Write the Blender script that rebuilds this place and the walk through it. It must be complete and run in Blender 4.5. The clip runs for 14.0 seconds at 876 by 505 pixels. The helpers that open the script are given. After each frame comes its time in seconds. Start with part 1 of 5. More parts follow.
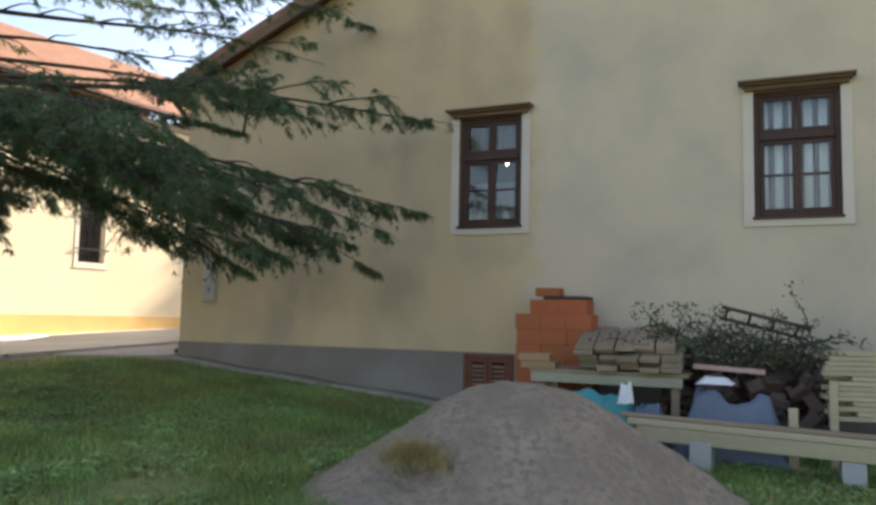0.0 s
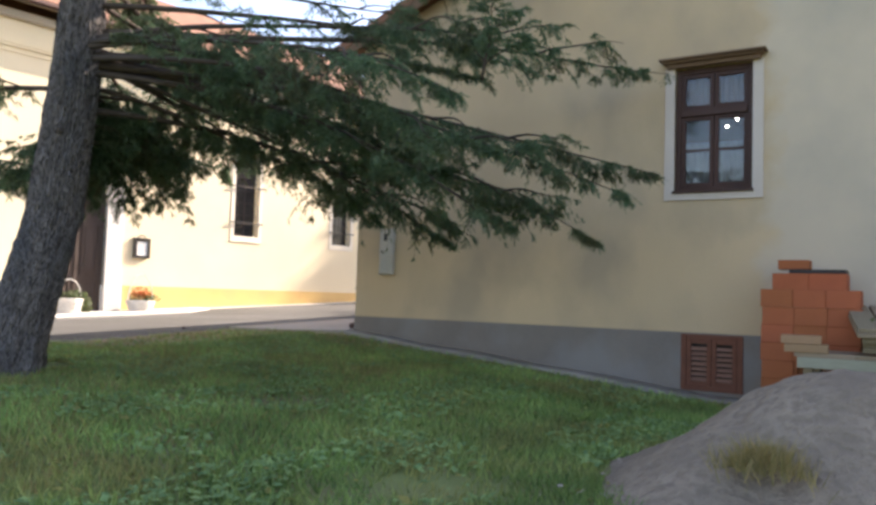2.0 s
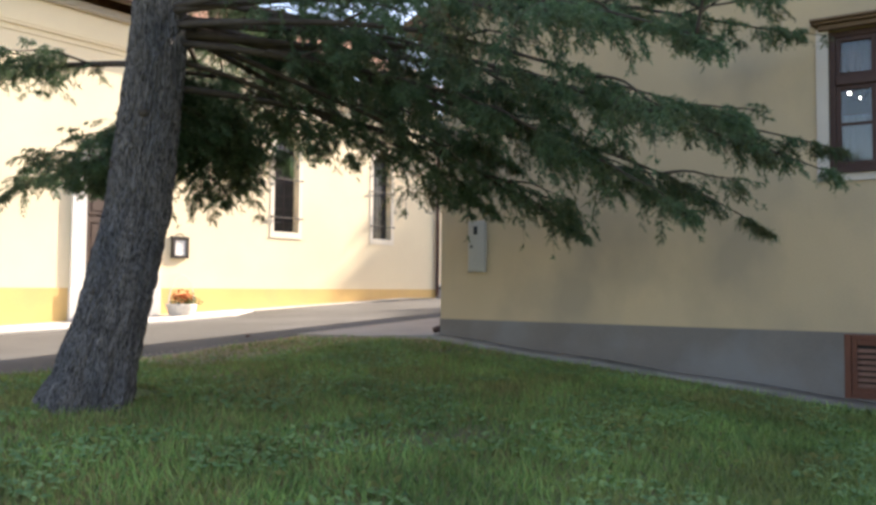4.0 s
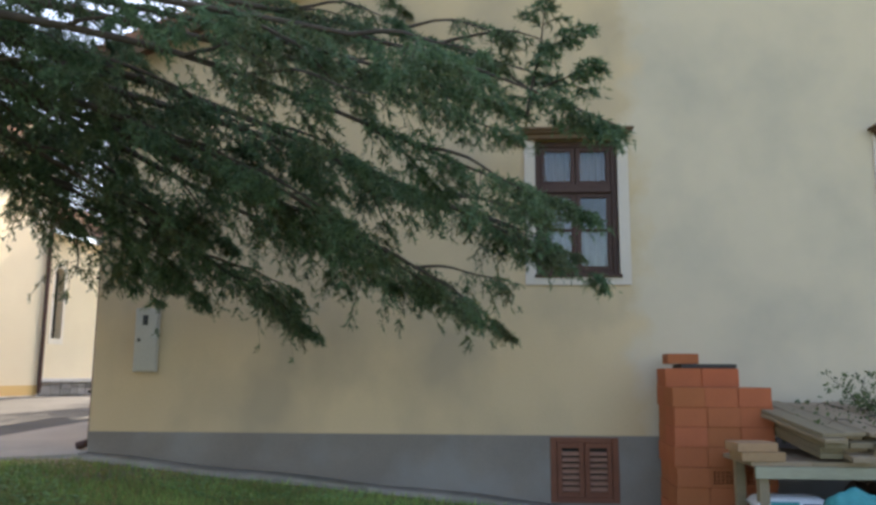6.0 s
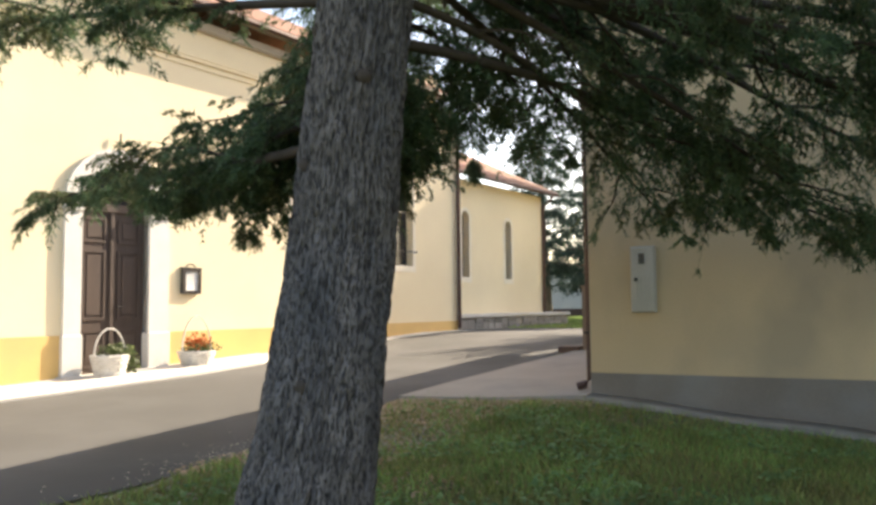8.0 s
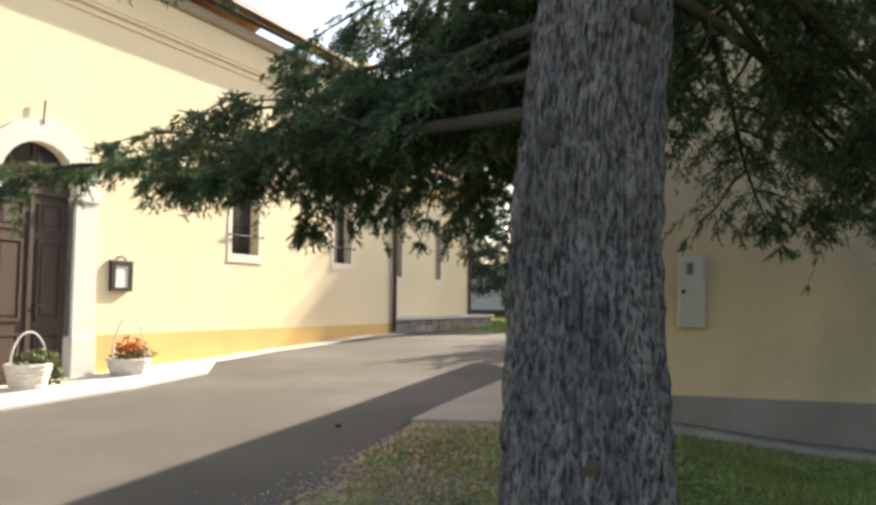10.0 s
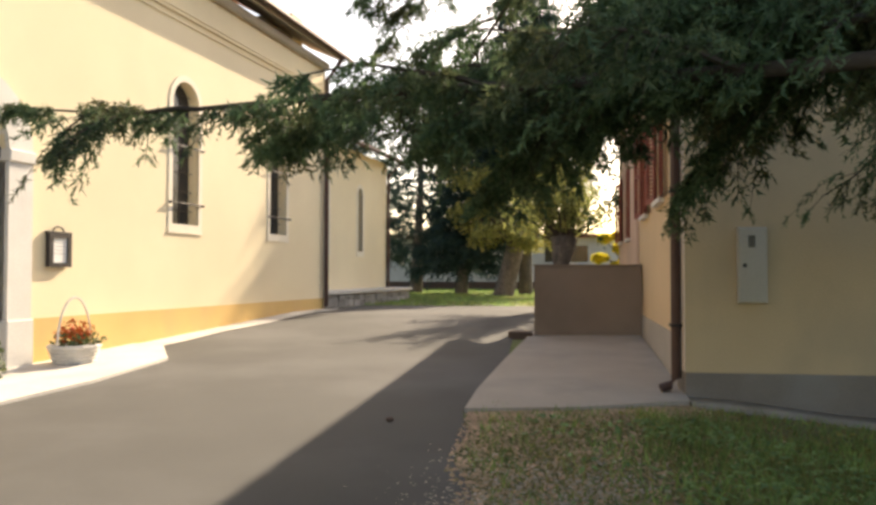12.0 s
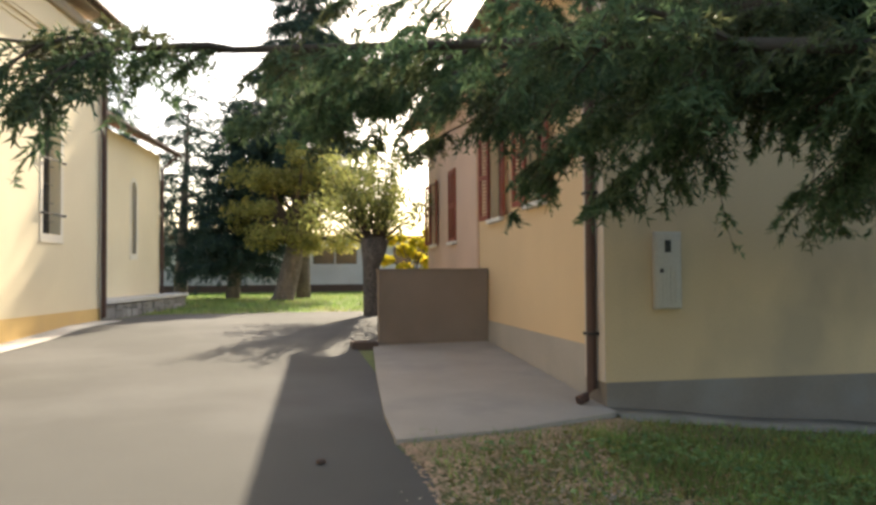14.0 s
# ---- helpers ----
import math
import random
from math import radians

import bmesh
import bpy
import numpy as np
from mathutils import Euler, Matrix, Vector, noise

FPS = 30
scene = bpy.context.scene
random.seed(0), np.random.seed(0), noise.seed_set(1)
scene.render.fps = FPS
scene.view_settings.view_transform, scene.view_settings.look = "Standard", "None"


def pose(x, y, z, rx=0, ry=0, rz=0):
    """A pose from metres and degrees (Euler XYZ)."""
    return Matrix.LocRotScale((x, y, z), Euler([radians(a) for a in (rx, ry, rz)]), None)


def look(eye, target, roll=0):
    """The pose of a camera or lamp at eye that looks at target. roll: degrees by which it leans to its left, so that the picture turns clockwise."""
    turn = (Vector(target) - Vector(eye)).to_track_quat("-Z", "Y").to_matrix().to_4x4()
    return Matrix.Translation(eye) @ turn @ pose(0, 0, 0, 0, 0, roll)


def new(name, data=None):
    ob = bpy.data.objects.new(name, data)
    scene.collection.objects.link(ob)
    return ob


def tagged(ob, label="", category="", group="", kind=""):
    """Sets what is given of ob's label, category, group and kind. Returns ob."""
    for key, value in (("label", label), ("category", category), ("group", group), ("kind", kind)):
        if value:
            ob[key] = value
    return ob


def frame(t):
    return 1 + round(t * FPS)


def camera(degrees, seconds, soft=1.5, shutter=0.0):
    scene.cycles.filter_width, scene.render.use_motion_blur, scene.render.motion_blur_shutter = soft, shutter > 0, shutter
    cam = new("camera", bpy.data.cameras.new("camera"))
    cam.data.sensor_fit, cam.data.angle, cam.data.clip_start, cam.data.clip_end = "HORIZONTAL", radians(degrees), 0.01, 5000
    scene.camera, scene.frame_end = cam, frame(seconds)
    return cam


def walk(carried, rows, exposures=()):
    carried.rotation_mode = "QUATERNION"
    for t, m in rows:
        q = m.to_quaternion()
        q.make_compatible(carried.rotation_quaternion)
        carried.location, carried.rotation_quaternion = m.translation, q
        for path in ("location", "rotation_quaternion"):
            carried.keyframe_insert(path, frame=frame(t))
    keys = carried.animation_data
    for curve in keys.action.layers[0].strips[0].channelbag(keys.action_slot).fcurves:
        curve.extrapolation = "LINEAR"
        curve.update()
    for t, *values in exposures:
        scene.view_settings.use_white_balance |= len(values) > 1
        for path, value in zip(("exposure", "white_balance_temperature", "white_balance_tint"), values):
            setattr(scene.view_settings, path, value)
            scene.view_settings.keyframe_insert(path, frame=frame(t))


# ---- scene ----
cam = camera(58.4, 14.0, 3.0)
PATH = [
    (0, (9.961, -10.943, 0.6), (9.142, -9.127, 0.774), 1.2),
    (0.5, (9.586, -10.865, 0.567), (8.699, -9.089, 0.812), 1.7),
    (1, (9.201, -10.799, 0.532), (8.223, -9.067, 0.743), 2.5),
    (1.5, (8.762, -10.782, 0.518), (7.731, -9.073, 0.65), 2.6),
    (2, (8.273, -10.602, 0.514), (7.212, -8.91, 0.627), 1.8),
    (2.5, (7.749, -10.525, 0.512), (6.614, -8.882, 0.621), 0.2),
    (2.7, (7.582, -10.549, 0.519), (6.412, -8.931, 0.636), -0.2),
    (4.8, (5.476, -9.861, 0.692), (4.649, -8.044, 0.805), 0.5),
    (5, (5.304, -9.771, 0.703), (4.57, -7.916, 0.84), 0.3),
    (5.5, (4.967, -9.585, 0.792), (4.659, -7.626, 1.051), -0.0),
    (6, (4.646, -9.392, 0.812), (4.547, -7.419, 1.126), 0.3),
    (6.5, (4.12, -9.228, 0.828), (3.758, -7.272, 1.038), 0.0),
    (7, (3.606, -9.206, 0.786), (2.897, -7.34, 0.915), -0.5),
    (7.5, (3.085, -9.174, 0.881), (2.187, -7.392, 1.018), -0.6),
    (8, (2.571, -9.189, 0.946), (1.68, -7.404, 1.084), -0.6),
    (8.5, (2.1, -9.03, 0.957), (1.306, -7.2, 1.103), -0.9),
    (9, (1.6, -8.87, 0.954), (0.843, -7.027, 1.126), -0.9),
    (9.2, (1.412, -8.825, 0.98), (0.664, -6.978, 1.153), -0.5),
    (11.3, (-0.763, -8.446, 1.153), (-1.039, -6.466, 1.206), 0.8),
    (11.5, (-0.941, -8.402, 1.156), (-1.2, -6.42, 1.215), 0.7),
    (12, (-1.48, -8.241, 1.139), (-1.734, -6.258, 1.195), 0.1),
    (12.5, (-1.959, -8.042, 1.097), (-2.207, -6.058, 1.147), -1.4),
    (13, (-2.315, -7.743, 1.145), (-2.399, -5.746, 1.212), -1.7),
    (13.5, (-2.713, -7.454, 1.196), (-2.51, -5.465, 1.247), -0.5),
    (14, (-3.157, -7.145, 1.209), (-2.746, -5.189, 1.266), -0.4),
]
walk(cam, [(t, look(eye, target, roll)) for t, eye, target, roll in PATH],
     [(0.0, 1.36, 7150, 15), (0.5, 1.60, 7100, 16), (1.0, 1.30, 7000, 18), (1.5, 1.38, 6900, 18), (2.0, 1.62, 6800, 19), (2.5, 1.54, 6850, 19), (5.0, 1.58, 6900, 16), (5.5, 1.72, 6900, 16),
      (6.5, 1.74, 6800, 14), (7.0, 1.92, 6900, 14), (7.5, 1.58, 7150, 13), (8.5, 1.42, 7350, 13), (9.0, 1.36, 7350, 12), (11.5, 1.22, 7600, 11), (12.5, 0.86, 7900, 17), (13.0, 0.76, 7900, 17), (13.5, 0.72, 7700, 15), (14.0, 1.22, 7300, 10)])

# ---------- world, sun ----------
SUN_DIR = Vector((0.60, 1.55, 1.0)).normalized()      # towards the sun
world = bpy.data.worlds.new("world")
scene.world = world
world.use_nodes = True
wt = world.node_tree
sky = wt.nodes.new("ShaderNodeTexSky")
sky.sky_type = "NISHITA"
sky.sun_disc = False
sky.sun_elevation = math.asin(SUN_DIR.z)
sky.sun_rotation = math.atan2(SUN_DIR.x, SUN_DIR.y)
sky.dust_density = 2.0
bg = wt.nodes["Background"]
bg.inputs["Strength"].default_value = 0.142
wt.links.new(sky.outputs[0], bg.inputs[0])

sun_data = bpy.data.lights.new("sun", "SUN")
sun_data.energy = 5.0
sun_data.angle = radians(0.6)
sun_data.color = (1.0, 0.92, 0.78)
sun_ob = new("sun", sun_data)
sun_ob.matrix_world = look(SUN_DIR * 60, (0, 0, 0))


# ---------- materials ----------
def mat(name, base, rough=0.8, var=0.25, scale=3.0, fine=60.0, bump=0.3, metal=0.0, tint=None, spec=0.3, rand=0.0, island=0.0,
        stain=None, stain_scale=0.6, stain_amount=0.5, stretch=(1, 1, 1), relief=None):
    """A surface with blotches, grain, optional stains, fine relief with darkened hollows, and piece-to-piece variation.
    """
    m = bpy.data.materials.new(name)
    m.use_nodes = True
    nt = m.node_tree
    N, L = nt.nodes, nt.links
    b = N["Principled BSDF"]
    b.inputs["Roughness"].default_value = rough
    b.inputs["Metallic"].default_value = metal
    b.inputs["Specular IOR Level"].default_value = spec
    tc = N.new("ShaderNodeTexCoord")
    mp = N.new("ShaderNodeMapping")
    mp.inputs["Scale"].default_value = stretch
    L.new(tc.outputs["Object"], mp.inputs["Vector"])

    def noise_tex(s, d=4.0):
        n = N.new("ShaderNodeTexNoise")
        n.inputs["Scale"].default_value = s
        n.inputs["Detail"].default_value = d
        L.new(mp.outputs[0], n.inputs["Vector"])
        return n
    big, small = noise_tex(scale), noise_tex(fine, 3.0)

    def mix(fac, a, c):
        x = N.new("ShaderNodeMix")
        x.data_type = "RGBA"
        for sock, v in ((x.inputs[0], fac), (x.inputs[6], a), (x.inputs[7], c)):
            if isinstance(v, (int, float)):
                sock.default_value = v
            elif isinstance(v, tuple):
                sock.default_value = (*v, 1)
            else:
                L.new(v, sock)
        return x.outputs[2]

    def ramp(out, lo, hi):
        r = N.new("ShaderNodeMapRange")
        r.inputs[1].default_value, r.inputs[2].default_value = lo, hi
        L.new(out, r.inputs[0])
        return r.outputs[0]
    dark = tuple(c * (1 - var) for c in base)
    light = tuple(min(1, c * (1 + var)) for c in (tint or base))
    col = mix(ramp(big.outputs["Fac"], 0.3, 0.7), dark, light)
    g = mix(ramp(small.outputs["Fac"], 0.25, 0.75), tuple(c * 0.75 for c in base), tuple(min(1, c * 1.2) for c in base))
    col = mix(0.4, col, g)
    if stain:
        st = noise_tex(stain_scale, 6.0)
        k = N.new("ShaderNodeMath")
        k.operation = "MULTIPLY"
        k.inputs[1].default_value = stain_amount
        L.new(ramp(st.outputs["Fac"], 0.48, 0.68), k.inputs[0])
        col = mix(k.outputs[0], col, stain)
    for amount, node, sock in ((rand, "ShaderNodeObjectInfo", "Random"), (island, "ShaderNodeNewGeometry", "Random Per Island")):
        if amount:
            oi = N.new(node)
            h = N.new("ShaderNodeHueSaturation")
            r = N.new("ShaderNodeMapRange")
            r.inputs[3].default_value, r.inputs[4].default_value = 1 - amount, 1 + amount
            L.new(oi.outputs[sock], r.inputs[0])
            L.new(r.outputs[0], h.inputs["Value"])
            r2 = N.new("ShaderNodeMapRange")
            r2.inputs[3].default_value, r2.inputs[4].default_value = 0.5 + amount * 0.06, 0.5 - amount * 0.06
            L.new(oi.outputs[sock], r2.inputs[0])
            L.new(r2.outputs[0], h.inputs["Hue"])
            L.new(col, h.inputs["Color"])
            col = h.outputs[0]
    L.new(col, b.inputs["Base Color"])
    if bump:
        bp = N.new("ShaderNodeBump")
        bp.inputs["Strength"].default_value = bump
        bp.inputs["Distance"].default_value = 0.01
        L.new(small.outputs["Fac"], bp.inputs["Height"])
        if relief:
            rn = noise_tex(relief[0], 3.0)
            rb_ = N.new("ShaderNodeBump")
            rb_.inputs["Strength"].default_value = 1.0
            rb_.inputs["Distance"].default_value = relief[1]
            L.new(rn.outputs["Fac"], rb_.inputs["Height"])
            L.new(rb_.outputs[0], bp.inputs["Normal"])
            # third relief value puts the shade of the hollows into the colour
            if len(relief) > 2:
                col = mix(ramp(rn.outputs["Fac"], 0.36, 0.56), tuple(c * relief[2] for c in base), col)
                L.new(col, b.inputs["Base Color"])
        L.new(bp.outputs[0], b.inputs["Normal"])
    return m


def leafy(name, base, var=0.35, trans=0.35, brown=None, patch=2.2):
    """Leaves: varied from piece to piece, with light coming through."""
    m = mat(name, base, 0.6, var, 1.2, 25, 0, island=0.35, stain=brown, stain_scale=patch, stain_amount=0.6)
    nt = m.node_tree
    b = nt.nodes["Principled BSDF"]
    t = nt.nodes.new("ShaderNodeBsdfTranslucent")
    ms = nt.nodes.new("ShaderNodeMixShader")
    ms.inputs[0].default_value = trans
    src = b.inputs["Base Color"].links[0].from_socket
    nt.links.new(src, t.inputs["Color"])
    nt.links.new(b.outputs[0], ms.inputs[1])
    nt.links.new(t.outputs[0], ms.inputs[2])
    nt.links.new(ms.outputs[0], nt.nodes["Material Output"].inputs[0])
    return m


def glass_mat(name, tint=(0.9, 0.95, 0.95)):
    m = bpy.data.materials.new(name)
    m.use_nodes = True
    b = m.node_tree.nodes["Principled BSDF"]
    b.inputs["Base Color"].default_value = (*tint, 1)
    b.inputs["Transmission Weight"].default_value = 1.0
    b.inputs["Roughness"].default_value = 0.02
    b.inputs["IOR"].default_value = 1.45
    return m


def glow_mat(name, colour, power):
    m = bpy.data.materials.new(name)
    m.use_nodes = True
    b = m.node_tree.nodes["Principled BSDF"]
    b.inputs["Emission Color"].default_value = (*colour, 1)
    b.inputs["Emission Strength"].default_value = power
    return m


def repainted(m, x_edge, colour, blotch):
    """A later, greyer coat of plaster from x_edge on, with soft damp blotches."""
    nt = m.node_tree
    N, L = nt.nodes, nt.links
    b = N["Principled BSDF"]
    old = b.inputs["Base Color"].links[0].from_socket
    tc = N.new("ShaderNodeTexCoord")
    sep = N.new("ShaderNodeSeparateXYZ")
    L.new(tc.outputs["Object"], sep.inputs[0])

    def noise_at(scale, detail):
        n = N.new("ShaderNodeTexNoise")
        n.inputs["Scale"].default_value, n.inputs["Detail"].default_value = scale, detail
        L.new(tc.outputs["Object"], n.inputs["Vector"])
        return n.outputs["Fac"]

    def ranged(sock, lo, hi, a=0.0, c=1.0):
        r = N.new("ShaderNodeMapRange")
        for k, v in enumerate((lo, hi, a, c)):
            r.inputs[k + 1].default_value = v
        L.new(sock, r.inputs[0])
        return r.outputs[0]

    def blend(fac, a, c):
        x = N.new("ShaderNodeMix")
        x.data_type = "RGBA"
        L.new(fac, x.inputs[0])
        for sock, v in ((x.inputs[6], a), (x.inputs[7], c)):
            if isinstance(v, tuple):
                sock.default_value = (*v, 1)
            else:
                L.new(v, sock)
        return x.outputs[2]
    wob = N.new("ShaderNodeMath")
    wob.operation = "ADD"
    L.new(sep.outputs["X"], wob.inputs[0])
    L.new(ranged(noise_at(2.2, 4.0), 0.3, 0.7, -0.22, 0.22), wob.inputs[1])
    coat = blend(ranged(noise_at(0.8, 6.0), 0.42, 0.72, 0.0, 0.85), colour, blotch)
    coat = blend(ranged(noise_at(3.5, 5.0), 0.3, 0.7, 0.0, 0.22), coat, tuple(c * 1.15 for c in colour))
    fac = ranged(wob.outputs[0], x_edge - 0.12, x_edge + 0.18)
    L.new(blend(fac, old, coat), b.inputs["Base Color"])


M_HOUSE = mat("house_plaster", (0.585, 0.44, 0.27), 0.9, 0.13, 0.5, 90, 0.25, stain=(0.40, 0.32, 0.22), stain_scale=0.75, stain_amount=0.8, stretch=(1, 1, 0.7))
repainted(M_HOUSE, 6.55, (0.60, 0.495, 0.36), (0.44, 0.385, 0.30))
M_SIDE = mat("side_plaster", (0.70, 0.52, 0.32), 0.9, 0.08, 0.6, 90, 0.25)
M_SIDE_PINK = mat("pinkish_plaster", (0.66, 0.47, 0.36), 0.9, 0.10, 0.7, 90, 0.25, stain=(0.52, 0.38, 0.29), stain_scale=0.8, stain_amount=0.5)
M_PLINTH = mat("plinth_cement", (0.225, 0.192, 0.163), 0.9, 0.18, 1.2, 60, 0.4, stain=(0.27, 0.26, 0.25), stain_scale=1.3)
# side plinth is coloured about twice as light as the gable plinth
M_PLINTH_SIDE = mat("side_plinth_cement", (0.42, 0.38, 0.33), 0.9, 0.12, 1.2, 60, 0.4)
M_TRIM = mat("white_trim_plaster", (0.62, 0.535, 0.45), 0.85, 0.08, 2, 80, 0.2)
M_CHURCH = mat("church_plaster", (0.85, 0.725, 0.50), 0.9, 0.06, 0.5, 90, 0.2, tint=(0.87, 0.75, 0.53), stain=(0.80, 0.67, 0.46), stain_scale=0.7, stain_amount=0.4)
M_BAND = mat("church_base_paint", (0.74, 0.50, 0.20), 0.9, 0.10, 0.9, 80, 0.25, stain=(0.60, 0.40, 0.2), stain_scale=1.4, stain_amount=0.4)
M_STONE = mat("white_stone", (0.72, 0.69, 0.64), 0.8, 0.08, 2.5, 50, 0.25)
M_SURROUND = mat("pale_window_surround", (0.84, 0.76, 0.62), 0.85, 0.06, 2.5, 50, 0.2)
M_STEP = mat("pale_paving", (0.62, 0.59, 0.54), 0.85, 0.12, 1.5, 45, 0.3, stain=(0.45, 0.42, 0.38), stain_scale=1.2)
M_ROUGH_STONE = mat("grey_rubble_stone", (0.30, 0.28, 0.26), 0.9, 0.25, 4, 40, 0.6, rand=0.3)
M_WOOD_WIN = mat("brown_window_wood", (0.066, 0.030, 0.021), 0.5, 0.25, 4, 70, 0.25, stretch=(1, 1, 0.2))
M_WOOD_CAP = mat("weathered_cap_wood", (0.16, 0.10, 0.06), 0.75, 0.3, 4, 60, 0.4, stretch=(0.2, 1, 1))
M_WOOD_VENT = mat("red_brown_wood", (0.165, 0.06, 0.033), 0.6, 0.25, 4, 70, 0.3, stretch=(0.3, 1, 1))
# paler than the shutter wood: sky light on the slats, put into colour
M_WOOD_SLAT = mat("sky_lit_slat_wood", (0.30, 0.16, 0.11), 0.7, 0.2, 4, 60, 0.3)
M_SHUTTER = mat("red_shutter_paint", (0.26, 0.07, 0.045), 0.6, 0.2, 4, 60, 0.3)
M_DOOR = mat("dark_door_wood", (0.082, 0.060, 0.050), 0.5, 0.2, 4, 60, 0.3, stretch=(1, 1, 0.15))
# near-black: the darkness of unlit space behind openings, put into the colour
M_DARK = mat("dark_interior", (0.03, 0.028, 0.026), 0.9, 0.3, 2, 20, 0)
M_IRON = mat("dark_iron", (0.045, 0.04, 0.038), 0.55, 0.25, 8, 80, 0.3, metal=0.5)
M_PIPE = mat("brown_pipe_metal", (0.095, 0.055, 0.045), 0.5, 0.2, 4, 60, 0.15, metal=0.2)
M_ROOF = mat("roof_tile", (0.26, 0.13, 0.085), 0.85, 0.3, 3, 30, 0.5, island=0.2)
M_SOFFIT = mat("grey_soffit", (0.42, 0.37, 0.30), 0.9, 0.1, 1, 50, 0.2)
M_ASPHALT = mat("asphalt", (0.098, 0.095, 0.088), 0.92, 0.13, 0.7, 120, 0.5, stain=(0.15, 0.145, 0.14), stain_scale=0.35, stain_amount=0.6)
M_CONCRETE = mat("apron_concrete", (0.43, 0.375, 0.31), 0.9, 0.14, 0.8, 70, 0.4, stain=(0.27, 0.25, 0.22), stain_scale=0.9)
M_KERB = mat("edging_concrete", (0.31, 0.275, 0.225), 0.9, 0.25, 1.5, 60, 0.5, stain=(0.14, 0.13, 0.08), stain_scale=2.0)
M_WALLBLOCK = mat("brown_render", (0.255, 0.195, 0.15), 0.92, 0.18, 1.0, 60, 0.5, stain=(0.16, 0.12, 0.09), stain_scale=1.1)
M_GROUND = mat("turf_soil", (0.145, 0.17, 0.07), 0.95, 0.4, 0.9, 35, 0.7, tint=(0.15, 0.18, 0.055), stain=(0.24, 0.18, 0.10), stain_scale=0.5, stain_amount=0.75)
M_BLADE = leafy("grass_blades", (0.24, 0.365, 0.108), 0.6, 0.42, brown=(0.33, 0.26, 0.10), patch=0.9)
M_BLADE_DRY = leafy("dry_grass", (0.30, 0.24, 0.095), 0.3, 0.2)
M_LITTER = mat("fallen_leaves", (0.44, 0.32, 0.19), 0.9, 0.3, 3, 40, 0, island=0.45)
M_WEED = leafy("clover_leaves", (0.22, 0.35, 0.13), 0.3, 0.3)
M_GRAVEL = mat("gravel_stones", (0.46, 0.40, 0.32), 0.95, 0.25, 3, 40, 0.2, island=0.3)
# relief's last value darkens the furrows in the colour, as shade would
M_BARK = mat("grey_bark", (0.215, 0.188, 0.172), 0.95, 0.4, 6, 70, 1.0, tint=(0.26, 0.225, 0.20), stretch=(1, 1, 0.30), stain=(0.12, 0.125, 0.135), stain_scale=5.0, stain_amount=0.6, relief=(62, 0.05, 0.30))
M_LIMB = mat("limb_bark", (0.075, 0.058, 0.045), 0.95, 0.3, 6, 50, 0.6)
M_NEEDLE = leafy("cedar_needles", (0.098, 0.162, 0.082), 0.45, 0.40, brown=(0.12, 0.085, 0.035))
M_NEEDLE_FAR = leafy("far_conifer_needles", (0.034, 0.066, 0.054), 0.3, 0.3)
M_LEAF_Y = leafy("yellowing_leaves", (0.30, 0.29, 0.085), 0.4, 0.55)
M_LEAF_G = leafy("olive_leaves", (0.25, 0.27, 0.09), 0.4, 0.55)
M_LEAF_BRIGHT = leafy("bright_yellow_leaves", (0.60, 0.52, 0.05), 0.25, 0.55)
# last relief value darkens hollows between lumps, shade put into the colour
M_SAND = mat("building_sand", (0.31, 0.245, 0.18), 0.98, 0.32, 2.6, 110, 1.0, stain=(0.21, 0.165, 0.12), stain_scale=2.2, stain_amount=0.7, relief=(16, 0.05, 0.75))
M_CLAY = mat("clay_block", (0.40, 0.122, 0.050), 0.9, 0.12, 3, 60, 0.4, rand=0.07)
M_PLANK = mat("grey_old_planks", (0.29, 0.22, 0.14), 0.85, 0.25, 3, 50, 0.4, rand=0.2, stretch=(0.2, 1, 1))
M_PLANK_NEW = mat("pale_sawn_timber", (0.47, 0.39, 0.25), 0.8, 0.15, 3, 50, 0.3, rand=0.12, stretch=(0.2, 1, 1))
M_PLANK_PALE = mat("pale_greenish_board", (0.33, 0.31, 0.22), 0.8, 0.2, 3, 50, 0.3, stretch=(0.2, 1, 1))
M_OFFCUT = mat("reddish_sawn_wood", (0.40, 0.235, 0.13), 0.8, 0.15, 4, 60, 0.3, rand=0.1, stretch=(0.2, 1, 1))
M_BLOCK = mat("concrete_block", (0.42, 0.41, 0.39), 0.9, 0.12, 4, 60, 0.4)
M_BLUE = mat("blue_sheeting", (0.13, 0.16, 0.21), 0.5, 0.2, 3, 30, 0.3)
M_TEAL = mat("teal_sheeting", (0.05, 0.27, 0.27), 0.5, 0.25, 3, 30, 0.3)
M_WHITE_BAG = mat("white_plastic", (0.72, 0.72, 0.72), 0.5, 0.1, 3, 30, 0.3)
M_PINK = mat("faded_pink_board", (0.55, 0.34, 0.28), 0.7, 0.15, 3, 40, 0.2)
